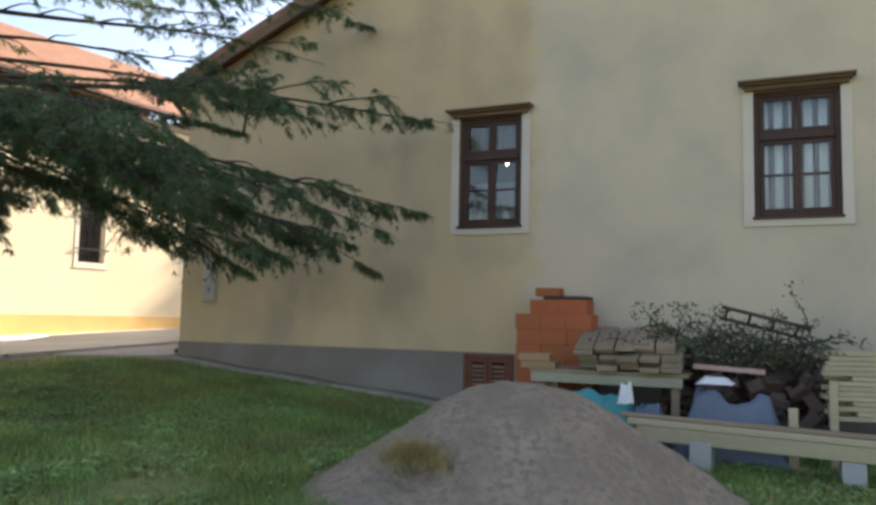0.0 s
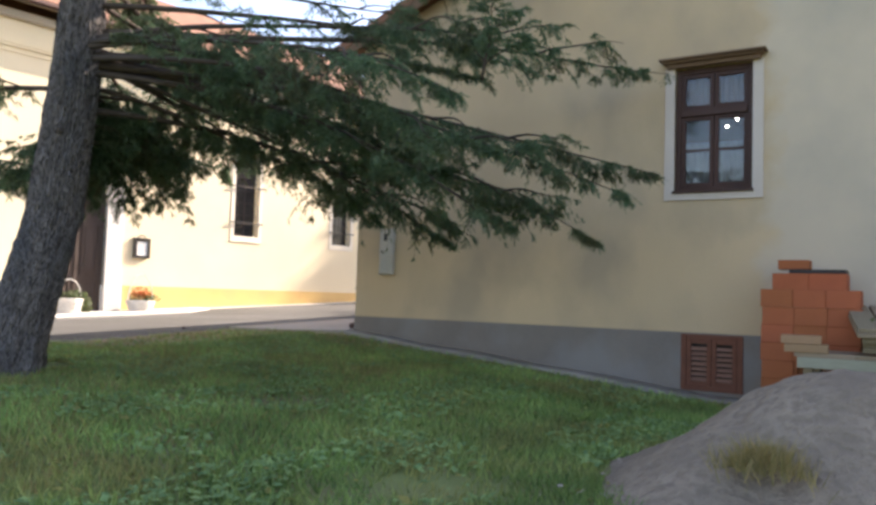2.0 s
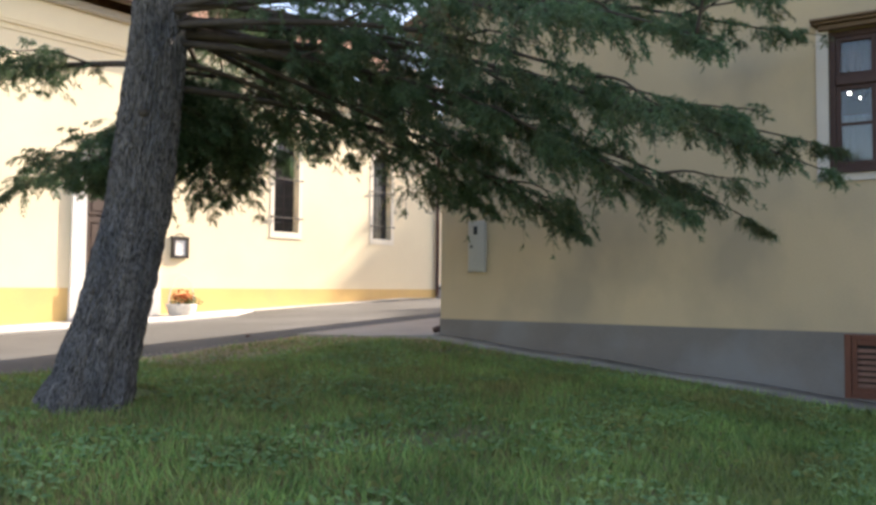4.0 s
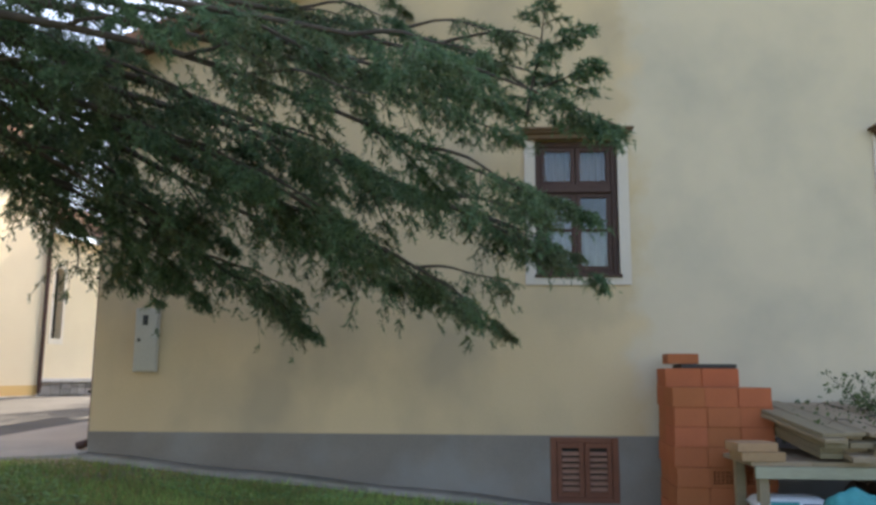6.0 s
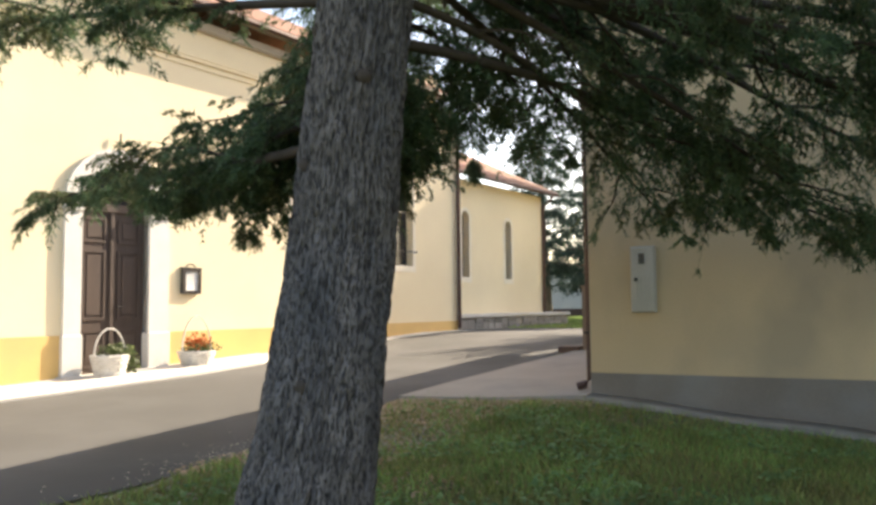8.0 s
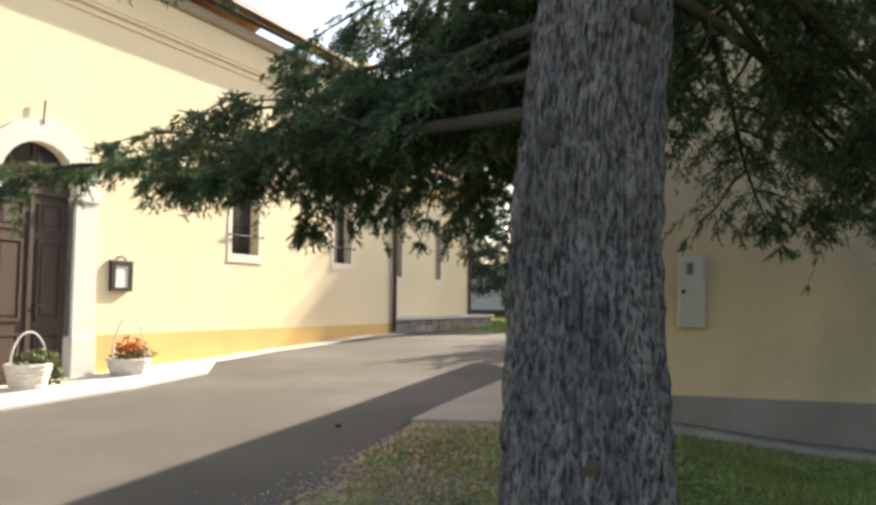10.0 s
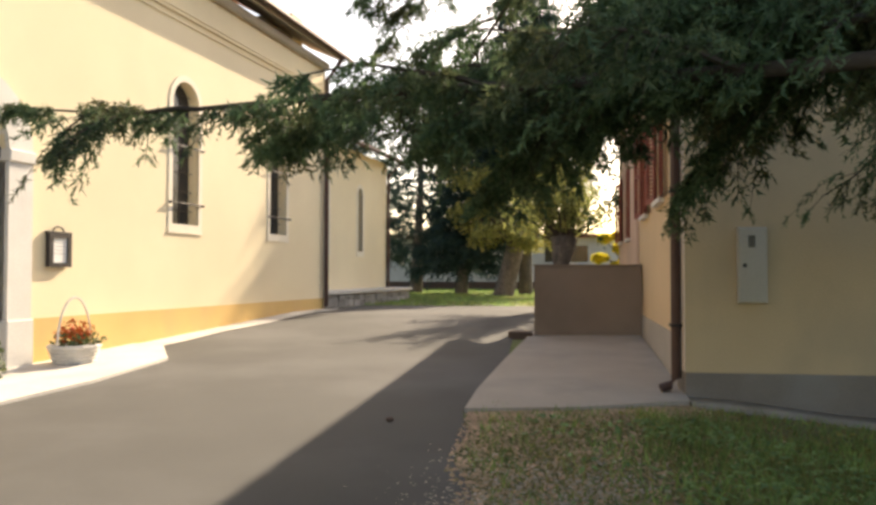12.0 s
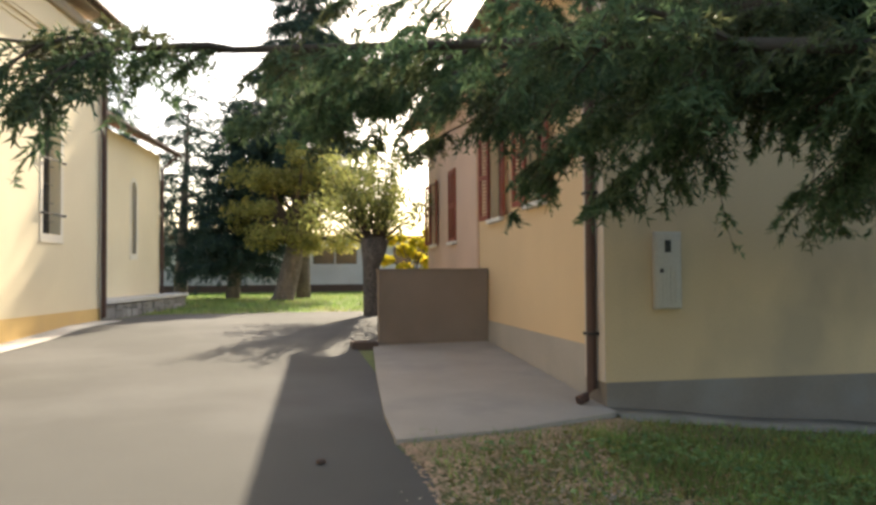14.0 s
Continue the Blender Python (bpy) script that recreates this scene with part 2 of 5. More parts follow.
M_BOX = mat("grey_white_box", (0.47, 0.435, 0.365), 0.6, 0.06, 2, 60, 0.1, stain=(0.5, 0.49, 0.45), stain_scale=1.5)
M_PAPER = mat("notice_paper", (0.85, 0.84, 0.80), 0.7, 0.05, 2, 60, 0)
M_WICKER = mat("white_wicker", (0.68, 0.65, 0.60), 0.8, 0.15, 8, 90, 0.6)
M_FLOWER = mat("orange_red_petals", (0.50, 0.13, 0.035), 0.7, 0.3, 6, 40, 0, island=0.35)
M_HERB = leafy("flower_leaves", (0.10, 0.13, 0.055), 0.3, 0.3)
M_CURTAIN = mat("white_curtain", (0.86, 0.84, 0.80), 0.9, 0.06, 3, 80, 0.1)
M_CURTAIN_B = mat("brown_curtain", (0.17, 0.115, 0.085), 0.9, 0.08, 3, 80, 0.1)
M_CURTAIN_G = mat("grey_net_curtain", (0.24, 0.225, 0.215), 0.9, 0.08, 3, 80, 0.1)
M_FARWALL = mat("far_white_wall", (0.62, 0.63, 0.62), 0.9, 0.10, 0.4, 20, 0.1, stain=(0.45, 0.45, 0.43), stain_scale=0.5)
M_FARBASE = mat("far_wall_base", (0.11, 0.075, 0.06), 0.9, 0.15, 0.5, 20, 0.1)
M_GLASS = glass_mat("window_glass")
M_DARKGLASS = mat("dark_church_glazing", (0.03, 0.032, 0.035), 0.15, 0.2, 4, 30, 0.1, spec=0.5)
M_BULB = glow_mat("lit_bulb", (1.0, 0.93, 0.8), 14.0)


# ---------- mesh helpers ----------
def mesh_ob(name, bm, material, parent=None, label="", smooth=False):
    me = bpy.data.meshes.new(name)
    bm.to_mesh(me)
    bm.free()
    for mm in (material if isinstance(material, (list, tuple)) else [material]):
        me.materials.append(mm)
    if smooth:
        me.polygons.foreach_set("use_smooth", [True] * len(me.polygons))
    ob = new(name, me)
    if parent is not None:
        ob.parent = parent
    if label:
        ob["label"] = label
    return ob


def part(name, bm, material, parent, label="", smooth=False):
    return mesh_ob(name, bm, material, parent, label, smooth)


def thing(name, label, category, m=None, kind="", group=""):
    ob = new(name)
    ob.empty_display_size = 0.1
    if m is not None:
        ob.matrix_world = m
    return tagged(ob, label, category, group, kind)


def add_box(bm, x0, x1, y0, y1, z0, z1, bevel=0.0, m=None):
    r = bmesh.ops.create_cube(bm, size=1.0)
    vs = r["verts"]
    for v in vs:
        v.co = Vector(((x0 + x1) / 2 + v.co.x * (x1 - x0), (y0 + y1) / 2 + v.co.y * (y1 - y0), (z0 + z1) / 2 + v.co.z * (z1 - z0)))
        if m is not None:
            v.co = m @ v.co
    if bevel:
        es = list({e for v in vs for e in v.link_edges})
        bmesh.ops.bevel(bm, geom=es, offset=bevel, segments=1, affect="EDGES")
    return vs


def box(x0, x1, y0, y1, z0, z1, bevel=0.0, m=None):
    bm = bmesh.new()
    add_box(bm, x0, x1, y0, y1, z0, z1, bevel, m)
    return bm


def add_tube(bm, pts, radii, sides=8, cap=True):
    rings = []
    pts = [Vector(p) for p in pts]
    ref = Vector((0.31, 0.17, 0.93))
    for i, p in enumerate(pts):
        d = (pts[min(i + 1, len(pts) - 1)] - pts[max(i - 1, 0)]).normalized()
        a = d.cross(ref)
        if a.length < 1e-3:
            a = d.cross(Vector((1, 0, 0)))
        a.normalize()
        b = d.cross(a)
        r = radii[i] if hasattr(radii, "__len__") else radii
        rings.append([bm.verts.new(p + (a * math.cos(2 * math.pi * k / sides) + b * math.sin(2 * math.pi * k / sides)) * r) for k in range(sides)])
    for q, w in zip(rings, rings[1:]):
        for k in range(sides):
            bm.faces.new((q[k], q[(k + 1) % sides], w[(k + 1) % sides], w[k]))
    if cap:
        bm.faces.new(rings[0][::-1])
        bm.faces.new(rings[-1])
    return bm


def tube(pts, radii, sides=8):
    return add_tube(bmesh.new(), pts, radii, sides)


def pierced(outer, holes, thick, to3d):
    """A wall from an outline with openings through it: (a, z) outlines, to3d(a, z, depth)."""
    bm = bmesh.new()
    loops = [outer, *holes]
    front = [[bm.verts.new(to3d(a, z, 0.0)) for a, z in lp] for lp in loops]
    edges = []
    for lp in front:
        for i in range(len(lp)):
            edges.append(bm.edges.new((lp[i], lp[(i + 1) % len(lp)])))
    bmesh.ops.triangle_fill(bm, use_beauty=True, use_dissolve=False, edges=edges)
    ff = list(bm.faces)
    back = {}
    for lp, flat in zip(front, loops):
        for v, (a, z) in zip(lp, flat):
            back[v] = bm.verts.new(to3d(a, z, thick))
    for f in ff:
        bm.faces.new([back[v] for v in reversed(f.verts)])
    for lp in front:
        for i in range(len(lp)):
            v, w = lp[i], lp[(i + 1) % len(lp)]
            bm.faces.new((v, w, back[w], back[v]))
    bmesh.ops.recalc_face_normals(bm, faces=bm.faces)
    return bm


def rect(a0, a1, z0, z1):
    return [(a0, z0), (a1, z0), (a1, z1), (a0, z1)]


def arch(a0, a1, z0, spring, n=10):
    c, r = (a0 + a1) / 2, (a1 - a0) / 2
    return [(a0, z0), (a1, z0)] + [(c + r * math.cos(math.pi * i / n), spring + r * math.sin(math.pi * i / n)) for i in range(n + 1)]


def tri_mesh(name, V, F, material, parent=None, label=""):
    """A mesh from numpy arrays of corners and faces."""
    me = bpy.data.meshes.new(name)
    k = F.shape[1]
    me.vertices.add(len(V))
    me.vertices.foreach_set("co", V.astype(np.float32).ravel())
    me.loops.add(F.size)
    me.loops.foreach_set("vertex_index", F.astype(np.int32).ravel())
    me.polygons.add(len(F))
    me.polygons.foreach_set("loop_start", np.arange(0, F.size, k, dtype=np.int32))
    me.update(calc_edges=True)
    me.materials.append(material)
    ob = new(name, me)
    if parent is not None:
        ob.parent = parent
    if label:
        ob["label"] = label
    return ob


# ---------- ground ----------
def gz(x, y):
    """Height of the ground, for numbers or arrays."""
    x, y = np.asarray(x, float), np.asarray(y, float)
    zr = np.where(y < 0, 0.04 * np.maximum(y, -14), np.where(y < 9, 0.045 * y, 0.405 + 0.004 * (np.minimum(y, 40) - 9))) - 0.15
    k = np.clip(0.095 + 0.0075 * np.minimum(y, 0), 0.05, 0.095) * np.clip((6 - y) / 6, 0, 1)
    g = -k * np.clip(x, 0, 6.0) - 0.025 * np.clip(x - 6, 0, 10) * np.clip((6 - y) / 6, 0, 1)
    return zr + g


def sheet(name, xs, ys, lift, material, inside=None, label="", category="", kind="structure"):
    X, Y = np.meshgrid(xs, ys)
    Z = gz(X, Y) + lift
    V = np.stack([X.ravel(), Y.ravel(), Z.ravel()], 1)
    nx, ny = len(xs), len(ys)
    i = np.arange((nx - 1) * (ny - 1))
    r, c = i // (nx - 1), i % (nx - 1)
    F = np.stack([r * nx + c, r * nx + c + 1, (r + 1) * nx + c + 1, (r + 1) * nx + c], 1)
    if inside is not None:
        mid = V[F].mean(1)
        F = F[inside(mid[:, 0], mid[:, 1])]
    ob = tri_mesh(name, V, F, material)
    ob.data.polygons.foreach_set("use_smooth", [True] * len(ob.data.polygons))
    return tagged(ob, label, category, "", kind)


def grid_axis(lo, hi, step, far):
    a = list(np.arange(lo, hi + step / 2, step))
    return np.array([-far, -200, -80] + [lo - 15] + a + [hi + 15] + [80, 200, far])


sheet("ground", grid_axis(-24, 24, 0.4, 1500), grid_axis(-22, 44, 0.4, 1500), 0.0, M_GROUND,
      label="green lawn with worn brownish patches", category="ground")


def lawn_edge(y):
    """x at which the lawn meets the asphalt."""
    y = np.asarray(y, float)
    return -2.05 + 0.10 * np.sin(y * 1.3) + 0.06 * np.sin(y * 3.7 + 1) + 0.05 * np.maximum(-y - 6, 0)


def ribbon(name, x_left, x_right, ys, lift, material, cols, label, category):
    """A paved strip between two edges given as functions of y."""
    V, F = [], []
    for j, y in enumerate(ys):
        a, b = float(x_left(y)), float(x_right(y))
        for i in range(cols + 1):
            x = a + (b - a) * i / cols
            V.append((x, y, float(gz(x, y)) + lift))
    w = cols + 1
    for j in range(len(ys) - 1):
        for i in range(cols):
            F.append((j * w + i, j * w + i + 1, (j + 1) * w + i + 1, (j + 1) * w + i))
    ob = tri_mesh(name, np.array(V), np.array(F), material)
    ob.data.polygons.foreach_set("use_smooth", [True] * len(ob.data.polygons))
    return tagged(ob, label, category, "", "structure")


CH_YAW = -7.9
CH = pose(-8.14, 0.9, 0, 0, 0, CH_YAW)      # church frame: x out of the wall, y along it


def church_x(y, out=0.0):
    return -8.14 + (y - 0.9) * 0.1387 + out * 1.0096


def road_right(y):
    return float(lawn_edge(y)) if y < -0.35 else (-1.9 if y < 5.1 else min(-1.5 + (y - 5.1) * 1.5, 6.0))


ribbon("road", lambda y: church_x(y, 0.4) if y < 10.6 else church_x(10.6, 0.4) + (y - 10.6) * 0.25 - 0.3, road_right,
       list(np.arange(-40, -8, 2.0)) + list(np.arange(-8, 13.2, 0.25)), 0.015, M_ASPHALT, 16,
       "grey asphalt lane, half in house shadow", "road")
ribbon("pavement", lambda y: church_x(y, -0.05), lambda y: church_x(y, 0.52 + 0.04 * math.sin(y * 2.1)), list(np.arange(-12, 10.7, 0.3)), 0.03, M_STEP, 3,
       "pale concrete strip along the church wall", "pavement")


# ---------- house ----------
house = thing("house", "cream plastered two-storey gabled house with grey plinth", "house")
HW, HL, EAVE = 16.0, 11.3, 4.72          # width, depth, eave height
S = 0.425                                # roof slope
RIDGE = EAVE + S * (HW / 2)
OVER = 0.32
WINS = [(5.36, 6.36), (9.55, 10.58)]
WZ0, WZ1 = 2.03, 3.70
PL = 0.15
holes = [rect(a, b, WZ0, WZ1) for a, b in WINS]
part("gable_wall", pierced([(0, PL), (HW, PL), (HW, EAVE), (HW / 2, RIDGE), (0, EAVE)], holes, 0.5,
                           lambda a, z, d: (a, d, z)), M_HOUSE, house, "cream weathered plaster gable wall")
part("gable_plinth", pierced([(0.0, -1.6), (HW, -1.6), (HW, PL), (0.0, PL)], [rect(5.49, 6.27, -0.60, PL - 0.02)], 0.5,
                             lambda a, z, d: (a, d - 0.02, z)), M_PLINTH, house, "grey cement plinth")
SIDE_WINS = [(1.95, 2.7, 2.12, 3.5), (4.05, 4.8, 2.07, 3.45), (7.70, 8.42, 1.87, 3.3), (10.05, 10.75, 1.9, 3.3)]
TURN = pose(0.02, 0, 0, 0, 0, -2.4)      # the side wall is not quite square to the gable
part("side_wall", pierced([(0.5, 0.47), (HL, 0.47), (HL, EAVE), (0.5, EAVE)], [rect(a, b, c, d) for a, b, c, d in SIDE_WINS], 0.5,
             lambda a, z, d: (d, a, z)), M_SIDE, house, "warm yellow plaster side wall").matrix_basis = TURN
part("side_wall", pierced(rect(0.004, 0.5, PL + 0.004, EAVE), [], 0.02, lambda a, z, d: (-0.004 + d, a, z)), M_TRIM, house, "pale corner strip")
part("pilaster", box(-0.045, 0.0, 5.70, 6.20, 0.47, EAVE - 0.02, 0.006), M_SIDE_PINK, house, "pale pinkish plaster strip").matrix_basis = TURN
part("wall_skin", pierced(rect(6.205, HL, 0.474, EAVE - 0.01), [rect(a, b, c, d) for a, b, c, d in SIDE_WINS[2:]], 0.012, lambda a, z, d: (d - 0.012, a, z)), M_SIDE_PINK, house, "pinkish plaster of the rear part").matrix_basis = TURN
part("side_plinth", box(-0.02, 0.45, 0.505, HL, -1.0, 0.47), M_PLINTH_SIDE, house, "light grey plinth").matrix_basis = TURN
part("back_wall", box(0.5, HW - 0.5, HL - 0.4, HL, -1.0, EAVE), M_SIDE, house)
part("end_wall", box(HW - 0.5, HW, 0.5, HL, -1.6, EAVE), M_SIDE, house)
# unseen room box; its dark floor and walls keep the windows dark
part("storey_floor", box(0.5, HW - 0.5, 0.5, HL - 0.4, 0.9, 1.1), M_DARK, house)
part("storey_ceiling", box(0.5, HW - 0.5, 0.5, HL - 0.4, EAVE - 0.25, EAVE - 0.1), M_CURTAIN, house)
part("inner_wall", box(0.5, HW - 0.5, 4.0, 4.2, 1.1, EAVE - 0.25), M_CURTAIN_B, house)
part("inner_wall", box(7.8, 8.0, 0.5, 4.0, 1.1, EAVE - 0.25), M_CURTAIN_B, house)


def roof_plane(x_low, z_low, x_high, z_high, y0, y1, thick=0.14, skew=0.0):
    bm = bmesh.new()
    vs = [bm.verts.new(p) for p in ((x_low + skew * (y0 - 5), y0, z_low), (x_high, y0, z_high), (x_high, y1, z_high), (x_low + skew * (y1 - 5), y1, z_low))]
    f = bm.faces.new(vs)
    bmesh.ops.recalc_face_normals(bm, faces=[f])
    r = bmesh.ops.extrude_face_region(bm, geom=[f])
    for v in r["geom"]:
        if isinstance(v, bmesh.types.BMVert):
            v.co.z += thick
    bmesh.ops.recalc_face_normals(bm, faces=bm.faces)
    return bm


part("roof", roof_plane(-OVER, EAVE - S * OVER, HW / 2, RIDGE, -0.3, HL + 0.3, 0.14, 0.042), M_ROOF, house, "clay tile roof")
part("roof", roof_plane(HW + 0.5, EAVE - S * 0.5, HW / 2, RIDGE, -0.3, HL + 0.3), M_ROOF, house, "clay tile roof")
part("barge_board", roof_plane(-OVER - 0.2, EAVE - S * (OVER + 0.2) - 0.1, HW / 2, RIDGE - 0.1, -0.31, -0.27, 0.16), M_WOOD_CAP, house)
part("gutter", tube([(-0.60, -0.3, EAVE - 0.08), (-0.11, HL + 0.3, EAVE - 0.08)], 0.06), M_PIPE, house, "brown metal gutter")
part("downpipe", tube([(-0.57, 0.2, EAVE - 0.12), (-0.35, 0.2, EAVE - 0.35), (-0.06, 0.2, EAVE - 0.7), (-0.06, 0.2, 0.07), (-0.13, 0.18, -0.01), (-0.22, 0.16, -0.04)], 0.05), M_PIPE, house, "brown metal downpipe")
for z in (0.6, 2.0, 3.4):
    part("pipe_clip", box(-0.12, 0.0, 0.13, 0.27, z, z + 0.03), M_IRON, house)


def house_window(x0, x1, half_curtain):
    w = thing("window_1" if half_curtain else "window_2",
              "brown wooden casement window with white half curtain" if half_curtain else "brown wooden casement window with striped curtains",
              "window", kind="structure")
    y = 0.05
    # plaster surround
    bm = bmesh.new()
    add_box(bm, x0 - 0.13, x0, -0.025, 0.04, WZ0 - 0.12, WZ1 + 0.02)
    add_box(bm, x1, x1 + 0.13, -0.025, 0.04, WZ0 - 0.12, WZ1 + 0.02)
    add_box(bm, x0, x1, -0.025, 0.04, WZ0 - 0.12, WZ0)
    part("window_surround", bm, M_TRIM, w, "pale lilac-white plaster surround")
    # frame
    tz = WZ0 + 0.64 * (WZ1 - WZ0)
    mid = (x0 + x1) / 2
    bm = bmesh.new()
    add_box(bm, x0, x0 + 0.07, y, y + 0.10, WZ0, WZ1, 0.006)
    add_box(bm, x1 - 0.07, x1, y, y + 0.10, WZ0, WZ1, 0.006)
    add_box(bm, x0 + 0.07, x1 - 0.07, y, y + 0.10, WZ0, WZ0 + 0.06, 0.006)
    add_box(bm, x0 + 0.07, x1 - 0.07, y, y + 0.10, WZ1 - 0.07, WZ1, 0.006)
    add_box(bm, x0 + 0.07, x1 - 0.07, y - 0.02, y + 0.10, tz - 0.05, tz + 0.05, 0.008)
    part("window_frame", bm, M_WOOD_WIN, w)
    for a, b, c, d, bar in ((x0 + 0.072, mid - 0.004, WZ0 + 0.062, tz - 0.052, True), (mid + 0.004, x1 - 0.072, WZ0 + 0.062, tz - 0.052, True),
                            (x0 + 0.072, mid - 0.004, tz + 0.052, WZ1 - 0.072, False), (mid + 0.004, x1 - 0.072, tz + 0.052, WZ1 - 0.072, False)):
        bm = bmesh.new()
        s = 0.055
        add_box(bm, a, a + s, y + 0.015, y + 0.075, c, d, 0.005)
        add_box(bm, b - s, b, y + 0.015, y + 0.075, c, d, 0.005)
        add_box(bm, a + s, b - s, y + 0.015, y + 0.075, c, c + s, 0.005)
        add_box(bm, a + s, b - s, y + 0.015, y + 0.075, d - s, d, 0.005)
        if bar:
            zb = c + 0.52 * (d - c)
            add_box(bm, a + s, b - s, y + 0.02, y + 0.07, zb - 0.015, zb + 0.015)
        sash = part("sash", bm, M_WOOD_WIN, w)
        pane = part("pane", box(a + s, b - s, y + 0.042, y + 0.047, c + s, d - s), M_GLASS, sash)
        pane.visible_shadow = False
    part("window_sill", box(x0 - 0.02, x1 + 0.02, -0.06, y, WZ0 - 0.03, WZ0 + 0.005, 0.006), M_WOOD_WIN, w)
    # wooden drip cap
    bm = bmesh.new()
    m = Matrix.Translation((0, 0, WZ1)) @ Matrix.Rotation(radians(0), 4, "X")
    add_box(bm, x0 - 0.10, x1 + 0.10, -0.10, 0.0, 0.0, 0.055, 0.006, m)
    add_box(bm, x0 - 0.14, x1 + 0.14, -0.16, 0.0, 0.055, 0.085, 0.006, m)
    add_box(bm, x0 - 0.18, x1 + 0.18, -0.21, 0.0, 0.085, 0.115, 0.006, m)
    part("drip_cap", bm, M_WOOD_CAP, w, "weathered wooden drip cap")
    return w


def curtain(name, x0, x1, z0, z1, y, material, label, folds=9):
    V, F = [], []
    n = folds * 8
    for i in range(n + 1):
        t = i / n
        x = x0 + (x1 - x0) * t
        o = 0.02 * math.sin(t * folds * 2 * math.pi) + 0.006 * math.sin(t * 31)
        V += [(x, y + o, z0), (x, y + o * 0.6, z1)]
        if i:
            F.append((2 * i - 2, 2 * i, 2 * i + 1, 2 * i - 1))
    ob = tri_mesh(name, np.array(V), np.array(F), material)
    ob.data.polygons.foreach_set("use_smooth", [True] * len(F))
    sol = ob.modifiers.new("thick", "SOLIDIFY")
    sol.thickness = 0.002
    return tagged(ob, label, "curtain")


house_window(*WINS[0], True)
house_window(*WINS[1], False)
curtain("half_curtain", 5.43, 6.29, 2.04, 2.72, 0.24, M_CURTAIN_G, "dull half curtain behind the lower window panes")
# brown cloth is added here to darken the upper panes
curtain("brown_valance", 5.43, 6.29, 3.06, 3.68, 0.24, M_CURTAIN_B, "dark brown cloth added behind the upper window panes", 11)
for i in range(5):
    a = 9.62 + i * 0.178
    curtain("striped_curtain", a, a + 0.10, 2.04, 3.66, 0.22, M_CURTAIN, "white pleated curtain panel behind window glass", 3)
    curtain("striped_curtain", a + 0.10, a + 0.178, 2.04, 3.66, 0.235, M_CURTAIN_B, "brown pleated curtain panel behind window glass", 2)

chand = thing("chandelier", "small lit chandelier with round bulbs seen through window", "chandelier", pose(5.67, 2.1, 3.3))
part("stem", tube([(0, 0, 0.1), (0, 0, 1.0)], 0.012), M_IRON, chand)
for k in range(4):
    a = k * math.pi / 2 + 0.5
    c, s2 = math.cos(a) * 0.26, math.sin(a) * 0.26
    part("arm", tube([(0, 0, 0.12), (c * 0.6, s2 * 0.6, 0.0), (c, s2, 0.03)], 0.008, 6), M_IRON, chand)
    bm = bmesh.new()
    bmesh.ops.create_uvsphere(bm, u_segments=10, v_segments=8, radius=0.015, matrix=Matrix.Translation((c, s2, 0.08)))
    part("bulb", bm, M_BULB, chand, "glowing round bulb", True)


# slatted vent shutter in the plinth
vent = thing("vent_shutter", "red-brown wooden louvred shutters in grey plinth", "shutter", pose(5.49, -0.03, -0.60))
VW, VH = 0.78, 0.73
bm = bmesh.new()
add_box(bm, 0, 0.07, -0.01, 0.05, 0, VH, 0.005)
add_box(bm, VW - 0.07, VW, -0.01, 0.05, 0, VH, 0.005)
add_box(bm, 0.07, VW - 0.07, -0.01, 0.05, 0, 0.06, 0.005)
add_box(bm, 0.07, VW - 0.07, -0.01, 0.05, VH - 0.06, VH, 0.005)
part("frame", bm, M_WOOD_VENT, vent)
# black sheet stands in for the shade behind the slats
part("backing", box(0.07, VW - 0.07, 0.055, 0.06, 0.06, VH - 0.06), M_DARK, vent)
for a in (0.075, VW / 2 + 0.004):
    b = a + VW / 2 - 0.079
    bm = bmesh.new()
    add_box(bm, a, a + 0.055, -0.005, 0.04, 0.062, VH - 0.062, 0.004)
    add_box(bm, b - 0.055, b, -0.005, 0.04, 0.062, VH - 0.062, 0.004)
    add_box(bm, a + 0.055, b - 0.055, -0.005, 0.04, 0.062, 0.12)
    add_box(bm, a + 0.055, b - 0.055, -0.005, 0.04, VH - 0.12, VH - 0.062)
    leaf = part("shutter_leaf", bm, M_WOOD_VENT, vent)
    for i in range(7):
        z = 0.15 + i * 0.066
        part("slat", box(a + 0.055, b - 0.055, -0.03, 0.03, -0.004, 0.004, 0, Matrix.Translation((0, 0.02, z)) @ Matrix.Rotation(radians(40), 4, "X")), M_WOOD_SLAT, leaf)

# concrete edging along the foot of the gable
V, F = [], []
